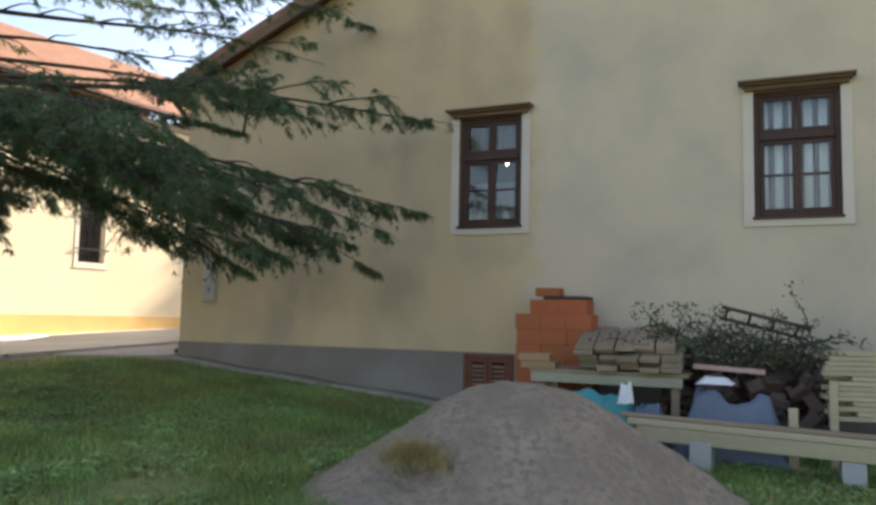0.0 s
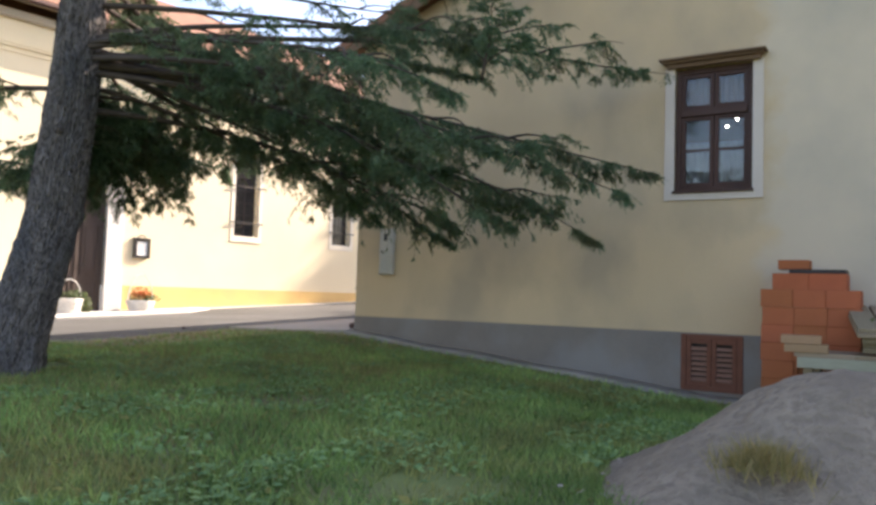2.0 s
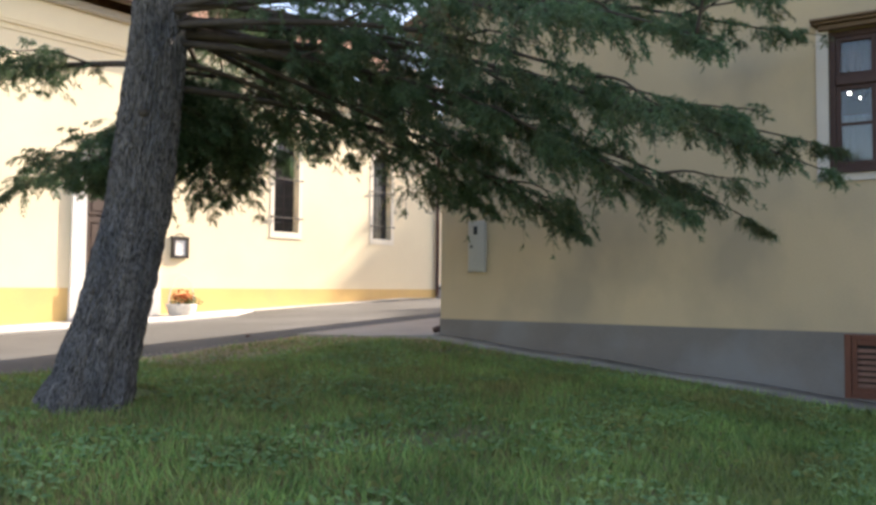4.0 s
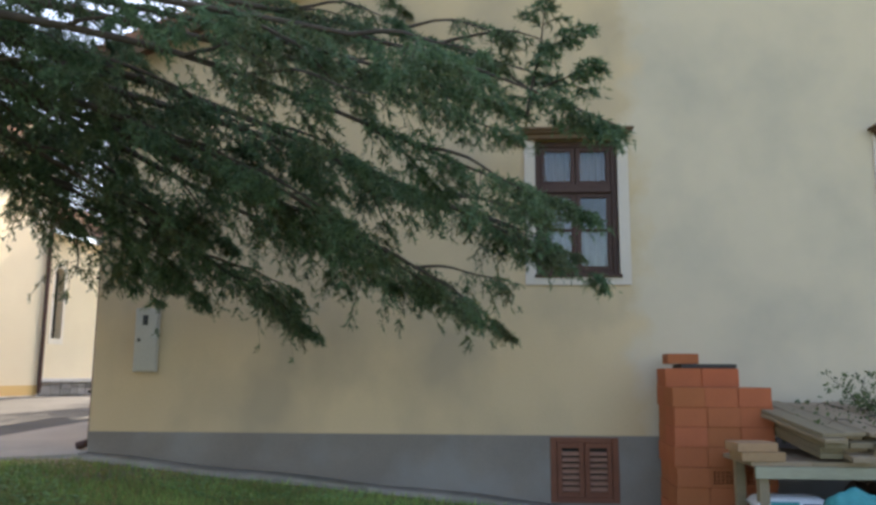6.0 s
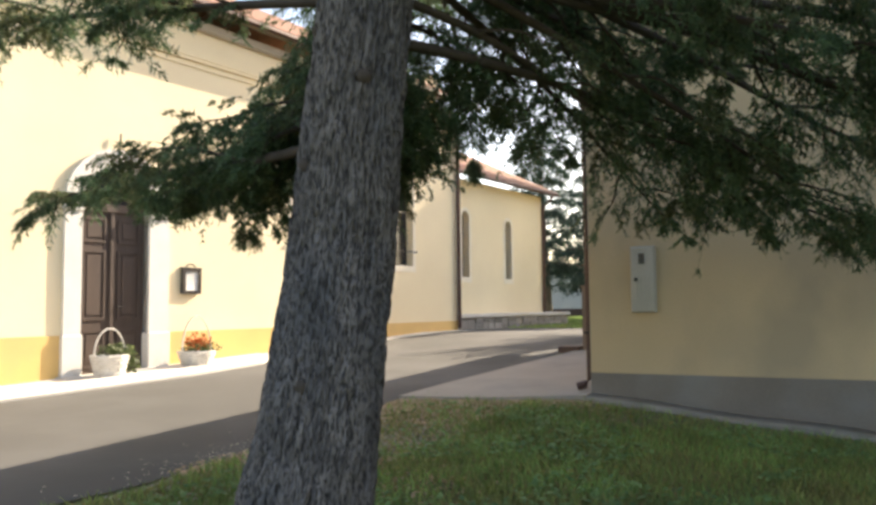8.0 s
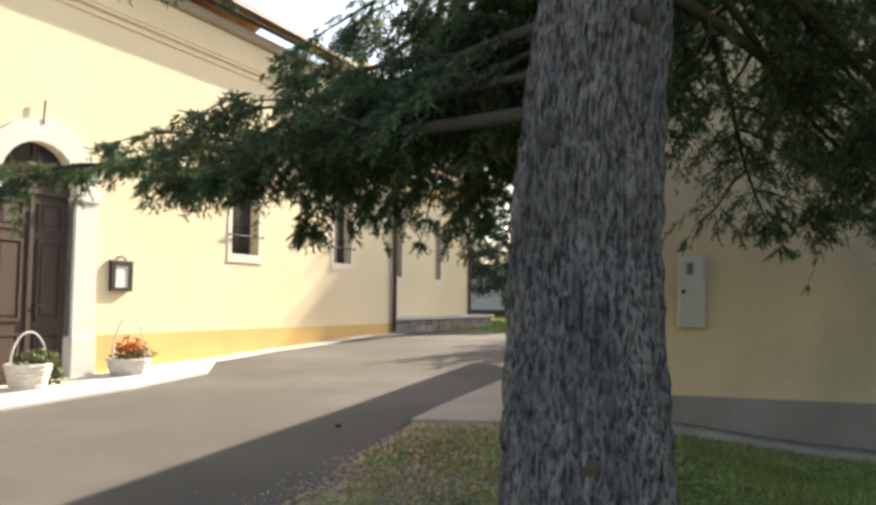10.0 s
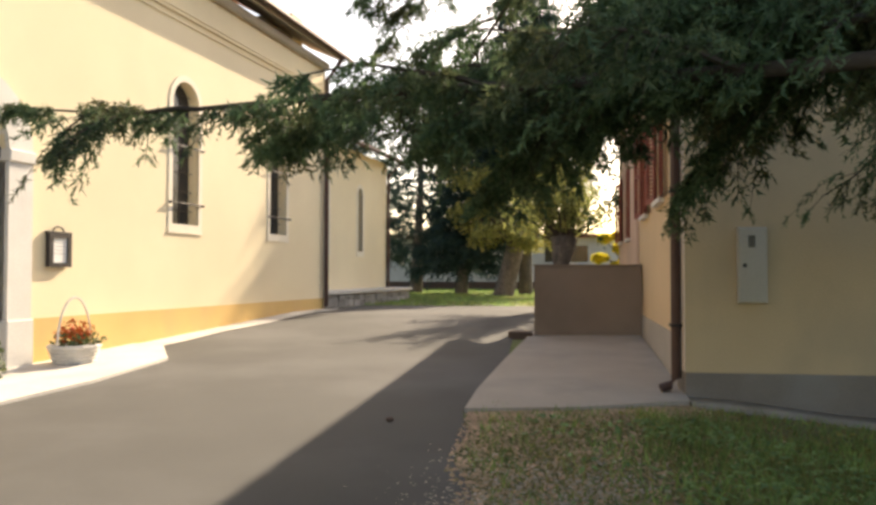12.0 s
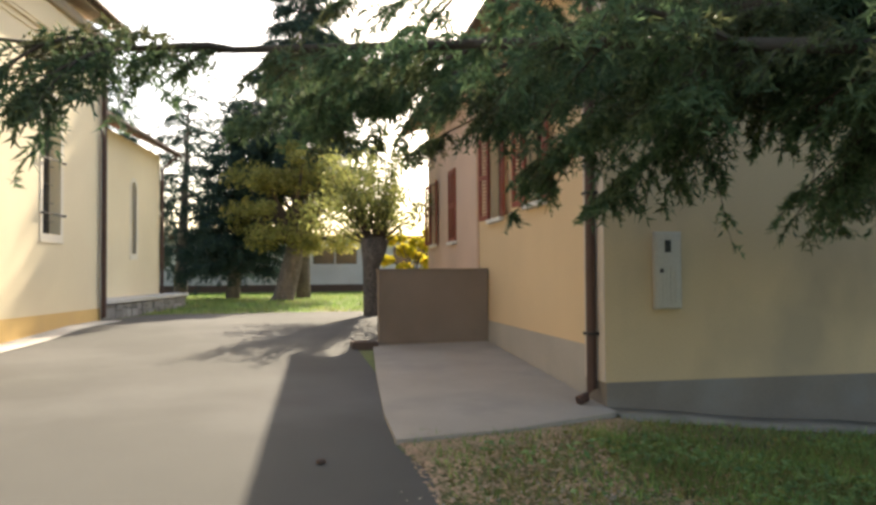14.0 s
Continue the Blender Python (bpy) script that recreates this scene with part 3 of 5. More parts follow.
for i, x in enumerate(np.arange(0.0, 13.01, 0.25)):
    o = 0.03 * math.sin(x * 2.3) + 0.02 * math.sin(x * 7.1)
    z = float(gz(x, -0.3))
    z2 = z + 0.05 + 0.012 * math.sin(x * 3.1)
    V += [(x, -0.02, z - 0.15), (x, -0.02, z2 + 0.02), (x, -0.30 + o, z2), (x, -0.33 + o, z2 - 0.02), (x, -0.34 + o, z - 0.15)]
    if i:
        for k in range(4):
            a = (i - 1) * 5 + k
            F.append((a, a + 1, a + 6, a + 5))
tagged(tri_mesh("edging", np.array(V), np.array(F), M_KERB), "narrow mossy concrete edging along the house plinth", "edging", "", "structure")

# meter box on the gable
mb = thing("meter_box", "grey-white metal electricity meter box on plaster wall", "meter box", pose(0.505, -0.062, 0.855))
part("body", box(0, 0.285, 0.0, 0.062, 0, 0.765, 0.006), M_BOX, mb)
lid = part("door", box(0.015, 0.27, -0.012, 0.0, 0.015, 0.75, 0.004), M_BOX, mb)
for x in (0.07, 0.115, 0.16, 0.205):
    part("rib", box(x, x + 0.012, -0.018, -0.010, 0.05, 0.42), M_BOX, lid)
part("viewing_pane", box(0.10, 0.165, -0.017, -0.011, 0.56, 0.68), M_DARKGLASS, lid, "dark viewing pane")
part("lock", box(0.045, 0.085, -0.02, -0.010, 0.36, 0.40, 0.004), M_IRON, lid, "dark lock")

# side windows with red shutters
for n, (a, b, c, d) in enumerate(SIDE_WINS):
    w = thing("window_%d" % (n + 3), "side window with closed red-brown wooden shutters" if n == 2 else "side window with open red-brown wooden shutters", "window", TURN, "structure")
    bm = bmesh.new()
    for q in (rect(a, a + 0.07, c, d), rect(b - 0.07, b, c, d), rect(a + 0.07, b - 0.07, c, c + 0.07), rect(a + 0.07, b - 0.07, d - 0.07, d), rect((a + b) / 2 - 0.03, (a + b) / 2 + 0.03, c + 0.07, d - 0.07)):
        add_box(bm, 0.12, 0.18, q[0][0], q[1][0], q[0][1], q[2][1])
    part("window_frame", bm, M_WOOD_WIN, w)
    part("pane", box(0.145, 0.15, a + 0.07, b - 0.07, c + 0.07, d - 0.07), M_DARKGLASS, w)
    part("window_sill", box(-0.08, 0.12, a - 0.06, b + 0.06, c - 0.06, c), M_STONE, w)
    for y0, y1, ang in (((a - 0.02, a - 0.02 - (b - a) / 2, -9), (b + 0.02, b + 0.02 + (b - a) / 2, 12)) if n != 2 else ((a + 0.01, a + (b - a) / 2 - 0.004, 0), (b - 0.01, (a + b) / 2 + 0.004, 0))):
        hinge = Matrix.Translation((-0.03, y0, 0)) @ Matrix.Rotation(radians(ang), 4, "Z")
        l = y1 - y0
        bm = bmesh.new()
        lo, hi = sorted((0, l))
        add_box(bm, -0.02, 0.02, lo, lo + 0.06, c, d, 0, hinge)
        add_box(bm, -0.02, 0.02, hi - 0.06, hi, c, d, 0, hinge)
        for z0, z1 in ((c, c + 0.08), ((c + d) / 2 - 0.04, (c + d) / 2 + 0.04), (d - 0.08, d)):
            add_box(bm, -0.02, 0.02, lo + 0.06, hi - 0.06, z0, z1, 0, hinge)
        sh = part("shutter", bm, M_SHUTTER, w, "red-brown louvred shutter")
        bm = bmesh.new()
        z = c + 0.1
        while z < d - 0.1:
            add_box(bm, -0.016, 0.016, lo + 0.06, hi - 0.06, z, z + 0.02, 0, hinge)
            z += 0.055
        part("louvres", bm, M_SHUTTER, sh)

# concrete apron and screen wall
bm = bmesh.new()
outline = [(-2.18, -0.78), (-1.6, -0.68), (-1.1, -0.60), (-0.5, -0.40), (0.0, -0.24), (0.2, 5.6), (-1.58, 5.6), (-1.95, 2.2), (-2.14, 0.2)]
vs = [bm.verts.new((x, y, float(gz(x, y)) + 0.05 + 0.02 * max(0, x + 1))) for x, y in outline]
f = bm.faces.new(vs)
r = bmesh.ops.extrude_face_region(bm, geom=[f])
for v in r["geom"]:
    if isinstance(v, bmesh.types.BMVert):
        v.co.z -= 0.2
bmesh.ops.recalc_face_normals(bm, faces=bm.faces)
tagged(mesh_ob("apron", bm, M_CONCRETE), "pale worn concrete apron beside the house", "pavement", "", "structure")

scr = thing("screen_wall", "low brown-grey rendered wall standing on concrete apron", "wall")
part("wall_body", box(-1.55, 0.21, 5.0, 5.2, -0.1, 1.28, 0.008), M_WALLBLOCK, scr)
part("coping", box(-1.57, 0.21, 4.98, 5.22, 1.28, 1.31, 0.006), M_WALLBLOCK, scr, "thin cement coping")
tagged(mesh_ob("stone_step", box(-1.98, -1.58, 4.85, 5.25, 0.0, 0.19, 0.015), M_FARBASE), "dark low stone block beside the screen wall", "step")


# ---------- church ----------
church = thing("church", "pale yellow plastered church with white stone doorway", "church", CH)
CU0, CU1, CTOP = -9.0, 9.9, 6.35
WIN_A, WIN_B = (3.50, 4.30), (7.05, 7.82)
CW0, CSP = 2.0, 4.1
DOOR = (-1.32, -0.06)
CIN = -0.55
part("nave_wall", pierced([(CU0, 0.55), (-1.32, 0.55), (-1.32, 2.72)] + [(-0.69 + 0.63 * math.cos(math.pi * (1 - i / 10)), 2.72 + 0.63 * math.sin(math.pi * i / 10)) for i in range(1, 10)]
             + [(-0.06, 2.72), (-0.06, 0.55), (CU1, 0.55), (CU1, CTOP), (CU0, CTOP)],
             [arch(*WIN_A, CW0, CSP), arch(*WIN_B, CW0, CSP)], 0.6, lambda a, z, d: (-d, a, z)), M_CHURCH, church, "pale yellow smooth plaster nave wall")
part("base_band", box(-0.6, 0.012, CU0, -1.32, -1.2, 0.55), M_BAND, church, "deeper yellow painted base band")
part("base_band", box(-0.6, 0.012, -0.06, CU1 - 0.003, -1.0, 0.55), M_BAND, church, "deeper yellow painted base band")
part("end_wall", box(-9.0, -0.6, CU1 - 0.6, CU1, -0.5, CTOP + 1.2), M_CHURCH, church)
part("front_wall", box(-9.0, -0.6, CU0, CU0 + 0.6, -1.0, CTOP + 1.2), M_CHURCH, church)
part("far_wall", box(-9.6, -9.0, CU0, CU1, -1.0, CTOP), M_CHURCH, church)
# cornice lines and eaves
for z0, z1, o in ((5.50, 5.54, 0.03), (5.62, 5.68, 0.05), (5.68, 5.70, 0.07)):
    part("cornice", box(0.0, o, CU0, CU1 + o, z0, z1, 0.004), M_CHURCH, church)
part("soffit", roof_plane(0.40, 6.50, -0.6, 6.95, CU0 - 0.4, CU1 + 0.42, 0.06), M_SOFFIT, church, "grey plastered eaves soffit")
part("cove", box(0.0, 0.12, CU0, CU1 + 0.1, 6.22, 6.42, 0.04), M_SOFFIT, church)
part("roof", roof_plane(0.46, 6.56, -4.8, 9.5, CU0 - 0.5, CU1 + 0.6, 0.12), M_ROOF, church, "clay tile roof")
part("roof", roof_plane(-10.4, 6.46, -4.8, 9.5, CU0 - 0.5, CU1 + 0.6, 0.12), M_ROOF, church, "clay tile roof")
part("gutter", tube([(0.5, CU0 - 0.4, 6.57), (0.5, CU1 + 0.6, 6.57)], 0.06), M_PIPE, church, "dark metal gutter")
part("downpipe", tube([(0.5, CU1 - 0.02, 6.52), (0.35, CU1 - 0.02, 6.3), (0.09, CU1 - 0.02, 6.0), (0.09, CU1 - 0.02, 0.35)], 0.055), M_PIPE, church, "dark metal downpipe")
part("corner_strip", box(-0.5, 0.02, CU1 + 0.001, CU1 + 0.03, 0.2, CTOP), M_STONE, church, "pale corner strip")

# choir, narrower and lower, set back from the nave wall
choir = thing("choir", "lower pale yellow church choir on a stone base", "church", CH)
K0, K1, KX, KTOP = CU1 + 0.03, 16.15, -0.5, 4.75
part("choir_wall", pierced(rect(K0, K1, 0.72, KTOP), [arch(10.95, 11.35, 1.82, 3.6), arch(13.55, 13.95, 1.82, 3.5)], 0.5, lambda a, z, d: (KX - d, a, z)), M_CHURCH, choir, "pale yellow plaster wall")
part("choir_end", box(KX - 6, KX - 0.5, K1 - 0.5, K1, 0.0, KTOP), M_CHURCH, choir)
part("roof", roof_plane(KX + 0.45, KTOP + 0.02, KX - 3.5, KTOP + 1.9, K0 + 0.02, K1 + 0.45, 0.14), M_ROOF, choir, "clay tile roof")
part("gutter", tube([(KX + 0.5, K0, KTOP + 0.05), (KX + 0.5, K1 + 0.45, KTOP + 0.05)], 0.06), M_PIPE, choir)
part("downpipe", tube([(KX + 0.5, K1 - 0.03, KTOP), (KX + 0.08, K1 - 0.03, KTOP - 0.4), (KX + 0.08, K1 - 0.03, 0.4)], 0.05), M_PIPE, choir, "dark metal downpipe")
part("base_ledge", box(KX - 0.5, KX + 0.62, K0, K1 + 0.9, 0.62, 0.72, 0.015), M_STEP, choir, "pale stone ledge")
rs = random.Random(5)
u = K0 + 0.02
while u < K1 + 0.85:
    w = rs.uniform(0.28, 0.55)
    z = 0.05
    while z < 0.6:
        h = min(rs.uniform(0.16, 0.26), 0.615 - z)
        part("stone", box(KX, KX + 0.55 + rs.uniform(-0.02, 0.02), u, min(u + w, K1 + 0.88) - 0.015, z, z + h - 0.012, 0.02), M_ROUGH_STONE, choir)
        z += h
    u += w
part("base_core", box(KX - 0.4, KX + 0.5, K0, K1 + 0.85, 0.0, 0.62), M_ROUGH_STONE, choir)


def church_window(name, u0, u1, z0, spring, x0, label, grille=True):
    w = thing(name, label, "window", CH, "structure")
    c, r = (u0 + u1) / 2, (u1 - u0) / 2
    part("glazing", pierced(arch(u0, u1, z0, spring), [], 0.02, lambda a, z, d: (x0 - 0.20 - d, a, z)), M_DARKGLASS, w, "dark leaded glazing")
    bm = pierced(arch(u0 - 0.11, u1 + 0.11, z0 - 0.12, spring, 12), [arch(u0, u1, z0, spring, 12)], 0.06, lambda a, z, d: (x0 + 0.014 - d, a, z))
    part("window_surround", bm, M_SURROUND, w, "pale plaster surround")
    part("window_sill", pierced(rect(u0 - 0.12, u1 + 0.12, z0 - 0.16, z0 - 0.12), [], 0.06, lambda a, z, d: (x0 + 0.024 - d, a, z)), M_SURROUND, w)
    part("bar", tube([(x0 - 0.12, c, z0), (x0 - 0.12, c, spring + r)], 0.012, 6), M_IRON, w)
    if grille:
        for z in (z0 + 0.36, z0 + 1.35):
            part("bar", tube([(x0 + 0.06, u0 - 0.10, z), (x0 + 0.06, u1 + 0.10, z)], 0.014, 6), M_IRON, w)
            for q in (u0 - 0.09, u1 + 0.09):
                part("bar", tube([(x0 + 0.0, q, z), (x0 + 0.07, q, z)], 0.02, 6), M_IRON, w)
    zz = z0 + 0.25
    while zz < spring + r * 0.6:
        part("bar", tube([(x0 - 0.13, u0, zz), (x0 - 0.13, u1, zz)], 0.007, 5), M_IRON, w)
        zz += 0.34


church_window("window_6", *WIN_A, CW0, CSP, 0.0, "tall arched church window with iron bars")
church_window("window_7", *WIN_B, CW0, CSP, 0.0, "tall arched church window with iron bars")
church_window("window_8", 10.95, 11.35, 1.82, 3.6, KX, "narrow arched choir window with dark glazing", False)
church_window("window_9", 13.55, 13.95, 1.82, 3.5, KX, "narrow arched choir window with dark glazing", False)

# doorway
dr = thing("door_1", "dark brown panelled double church door with arched fanlight", "door", CH, "structure")
part("door_surround", pierced([(-1.62, -0.25), (-1.32, -0.25), (-1.32, 2.72)] + [(-0.69 - 0.63 * math.cos(math.pi * i / 12), 2.72 + 0.63 * math.sin(math.pi * i / 12)) for i in range(1, 12)]
     + [(-0.06, 2.72), (-0.06, -0.25), (0.34, -0.25), (0.34, 2.72)] + [(-0.64 + 0.98 * math.cos(math.pi * i / 12), 2.72 + 0.96 * math.sin(math.pi * i / 12)) for i in range(1, 12)] + [(-1.62, 2.72)],
     [], 0.38, lambda a, z, d: (0.06 - d, a, z)), M_STONE, dr, "white stone arched surround")
for a0, a1 in ((-1.645, -1.30), (-0.08, 0.365)):
    part("pier_foot", box(-0.2, 0.085, a0, a1, -0.3, 0.55, 0.012), M_STONE, dr, "white stone pier foot")
    part("impost", box(-0.2, 0.095, a0, a1, 2.56, 2.72, 0.015), M_STONE, dr)
XD = -0.11
part("frame", box(XD - 0.08, XD + 0.05, -1.32, -0.06, 2.60, 2.74, 0.01), M_DOOR, dr)
fan = part("fanlight", pierced([(-1.32, 2.74)] + [(-0.06, 2.74)] + [(-0.69 + 0.63 * math.cos(math.pi * i / 12), 2.72 + 0.63 * math.sin(math.pi * i / 12)) for i in range(1, 12)],
                               [], 0.03, lambda a, z, d: (XD - 0.02 - d, a, z)), M_DARKGLASS, dr, "dark arched fanlight")
for k in (0.25, 0.5, 0.75):
    part("muntin", tube([(XD, -0.69, 2.74), (XD, -0.69 + 0.6 * math.cos(math.pi * k), 2.74 + 0.58 * math.sin(math.pi * k))], 0.016, 6), M_DOOR, fan)
for a0, a1 in ((-1.32, -0.70), (-0.68, -0.06)):
    leaf = part("door_leaf", box(XD - 0.06, XD, a0, a1, -0.13, 2.60, 0.004), M_DOOR, dr)
    for z0, z1 in ((0.0, 0.62), (0.78, 1.95), (2.08, 2.50)):
        bm = bmesh.new()
        add_box(bm, XD, XD + 0.022, a0 + 0.10, a1 - 0.10, z0, z0 + 0.04)
        add_box(bm, XD, XD + 0.022, a0 + 0.10, a1 - 0.10, z1 - 0.04, z1)
        add_box(bm, XD, XD + 0.022, a0 + 0.10, a0 + 0.14, z0 + 0.04, z1 - 0.04)
        add_box(bm, XD, XD + 0.022, a1 - 0.14, a1 - 0.10, z0 + 0.04, z1 - 0.04)
        part("moulding", bm, M_DOOR, leaf)
        part("panel", box(XD, XD + 0.012, a0 + 0.18, a1 - 0.18, z0 + 0.08, z1 - 0.08, 0.008), M_DOOR, leaf)
part("cover_strip", box(XD, XD + 0.035, -0.73, -0.65, -0.12, 2.6, 0.008), M_DOOR, dr)
part("door_handle", tube([(XD + 0.0, -0.60, 1.0), (XD + 0.06, -0.60, 1.0), (XD + 0.06, -0.48, 1.0)], 0.012, 6), M_IRON, dr)
part("finial_rod", tube([(0.06, -0.68, 3.6), (0.06, -0.66, 3.95)], 0.014, 6), M_IRON, dr)
tagged(mesh_ob("doorstep", box(-0.3, 0.35, -1.7, 0.35, -0.5, -0.10, 0.01), M_STEP), "pale stone doorstep", "step", "", "structure").matrix_world = CH

# pale paving in front of the door
bm = bmesh.new()
vs = [bm.verts.new((x, y, float(gz((CH @ Vector((x, y, 0))).x, (CH @ Vector((x, y, 0))).y)) + 0.05)) for x, y in
      ((0.013, -6.0), (1.35, -6.0), (1.55, -2.5), (1.62, -0.4), (1.45, 1.3), (0.55, 2.5), (0.013, 2.5))]
f = bm.faces.new(vs)
r = bmesh.ops.extrude_face_region(bm, geom=[f])
for v in r["geom"]:
    if isinstance(v, bmesh.types.BMVert):
        v.co.z -= 0.25
bmesh.ops.recalc_face_normals(bm, faces=bm.faces)
tagged(mesh_ob("paving", bm, M_STEP), "pale stone paving before the church door", "pavement", "", "structure").matrix_world = CH

# notice box
nb = thing("notice_box", "small dark framed notice box on church wall", "notice box", CH @ pose(0, 0.63, 1.23))
part("case", box(0.0, 0.05, 0, 0.42, 0, 0.46, 0.008), M_IRON, nb)
part("notice", box(0.052, 0.056, 0.075, 0.345, 0.06, 0.40), M_PAPER, nb, "white paper notice")
part("top", box(0.0, 0.065, -0.02, 0.44, 0.46, 0.485, 0.006), M_IRON, nb)
bm = bmesh.new()
for z, y1 in ((0.33, 0.30), (0.28, 0.33), (0.23, 0.28), (0.18, 0.32)):
    add_box(bm, 0.0565, 0.058, 0.09, y1, z, z + 0.005)
part("frame", pierced(rect(0.0, 0.42, 0.0, 0.46), [rect(0.075, 0.345, 0.06, 0.40)], 0.02, lambda a, z, d: (0.075 - d, a, z)), M_IRON, nb, "dark iron frame")
part("writing", bm, M_IRON, nb, "lines of illegible writing")
bm = bmesh.new()
add_tube(bm, [(0.03, 0.21 + 0.1 * math.cos(math.pi * i / 8), 0.49 + 0.06 * math.sin(math.pi * i / 8)) for i in range(9)], 0.012, 6)
part("crest", bm, M_IRON, nb)


def leaf_cloud(n, centre, radii, size, rng, flat=0.0):
    """n small two-triangle leaves in an ellipsoid."""
    d = rng.normal(size=(n, 3))
    d /= np.linalg.norm(d, axis=1)[:, None]
    p = np.array(centre) + d * (rng.random(n) ** 0.5)[:, None] * np.array(radii)
    a = rng.normal(size=(n, 3))
    a /= np.linalg.norm(a, axis=1)[:, None]
    b = np.cross(a, rng.normal(size=(n, 3)))
    b /= np.linalg.norm(b, axis=1)[:, None]
    s = size * rng.uniform(0.6, 1.4, n)[:, None]
    V = np.stack([p - a * s, p + b * s * 0.5, p + a * s, p - b * s * 0.5], 1)
    return V.reshape(-1, 3)


def leaf_part(name, V, material, parent, label=""):
    return tri_mesh(name, V, np.arange(len(V)).reshape(-1, 4), material, parent, label)


def basket(name, m, r0, r1, h, handle, label, rng):
    t = thing(name, label, "flower basket", m)
    bm = bmesh.new()
    n = 22
    for i in range(7):
        z = h * i / 7
        r = r0 + (r1 - r0) * i / 6
        pts = [((r + 0.008 * (-1) ** (k + i)) * math.cos(2 * math.pi * k / n), (r + 0.008 * (-1) ** (k + i)) * math.sin(2 * math.pi * k / n), z + h / 14) for k in range(n + 1)]
        add_tube(bm, pts, h / 13, 6, False)
    part("weave", bm, M_WICKER, t, "whitewashed wicker weave")
    part("soil", tube([(0, 0, 0.0), (0, 0, h * 0.85)], [r0, r1 * 0.92], 16), M_FARBASE, t)
    if handle:
        part("handle", tube([(0, math.cos(math.pi * i / 14) * r1, h + math.sin(math.pi * i / 14) * handle) for i in range(15)], 0.014, 6), M_WICKER, t, "tall hoop handle")
    leaf_part("leaves", leaf_cloud(260, (0, 0.1 * (handle > 0.3), h + 0.05), (r1, r1 * 1.25, 0.14), 0.04, rng), M_HERB, t)
    return t


rg = np.random.default_rng(3)
b1 = basket("flower_basket", CH @ pose(0.45, -1.05, -0.13), 0.20, 0.27, 0.36, 0.42, "whitewashed wicker basket with tall handle and greenery", rg)
leaf_part("side_leaves", leaf_cloud(160, (0.0, 0.38, 0.22), (0.14, 0.16, 0.2), 0.035, rg), M_HERB, b1, "pale trailing leaves")
b2 = basket("flower_basket", CH @ pose(0.50, 0.62, -0.13), 0.21, 0.31, 0.34, 0.62, "whitewashed wicker basket of orange-red flowers", rg)
tagged(leaf_part("blossom", leaf_cloud(230, (0, 0, 0.50), (0.24, 0.28, 0.17), 0.032, rg), M_FLOWER, b2, "orange-red flowers"), kind="stuff")


# ---------- trees ----------
def unit(v):
    return v / np.maximum(np.linalg.norm(v, axis=-1, keepdims=True), 1e-9)


def limb_points(p0, p1, sag, n, wob, rng):
    p0, p1 = np.array(p0, float), np.array(p1, float)
    t = np.linspace(0, 1, n)[:, None]
    P = p0 + (p1 - p0) * t
    P[:, 2] += (sag * 4 * t * (1 - t))[:, 0]
    side = np.array([-(p1 - p0)[1], (p1 - p0)[0], 0])
    side /= np.linalg.norm(side)
    ph = rng.uniform(0, 6, 2)
    P += side * (wob * np.sin(t * 7 + ph[0]) * t) + np.array([0, 0, 1]) * (wob * 0.5 * np.sin(t * 9 + ph[1]) * t)
    return P


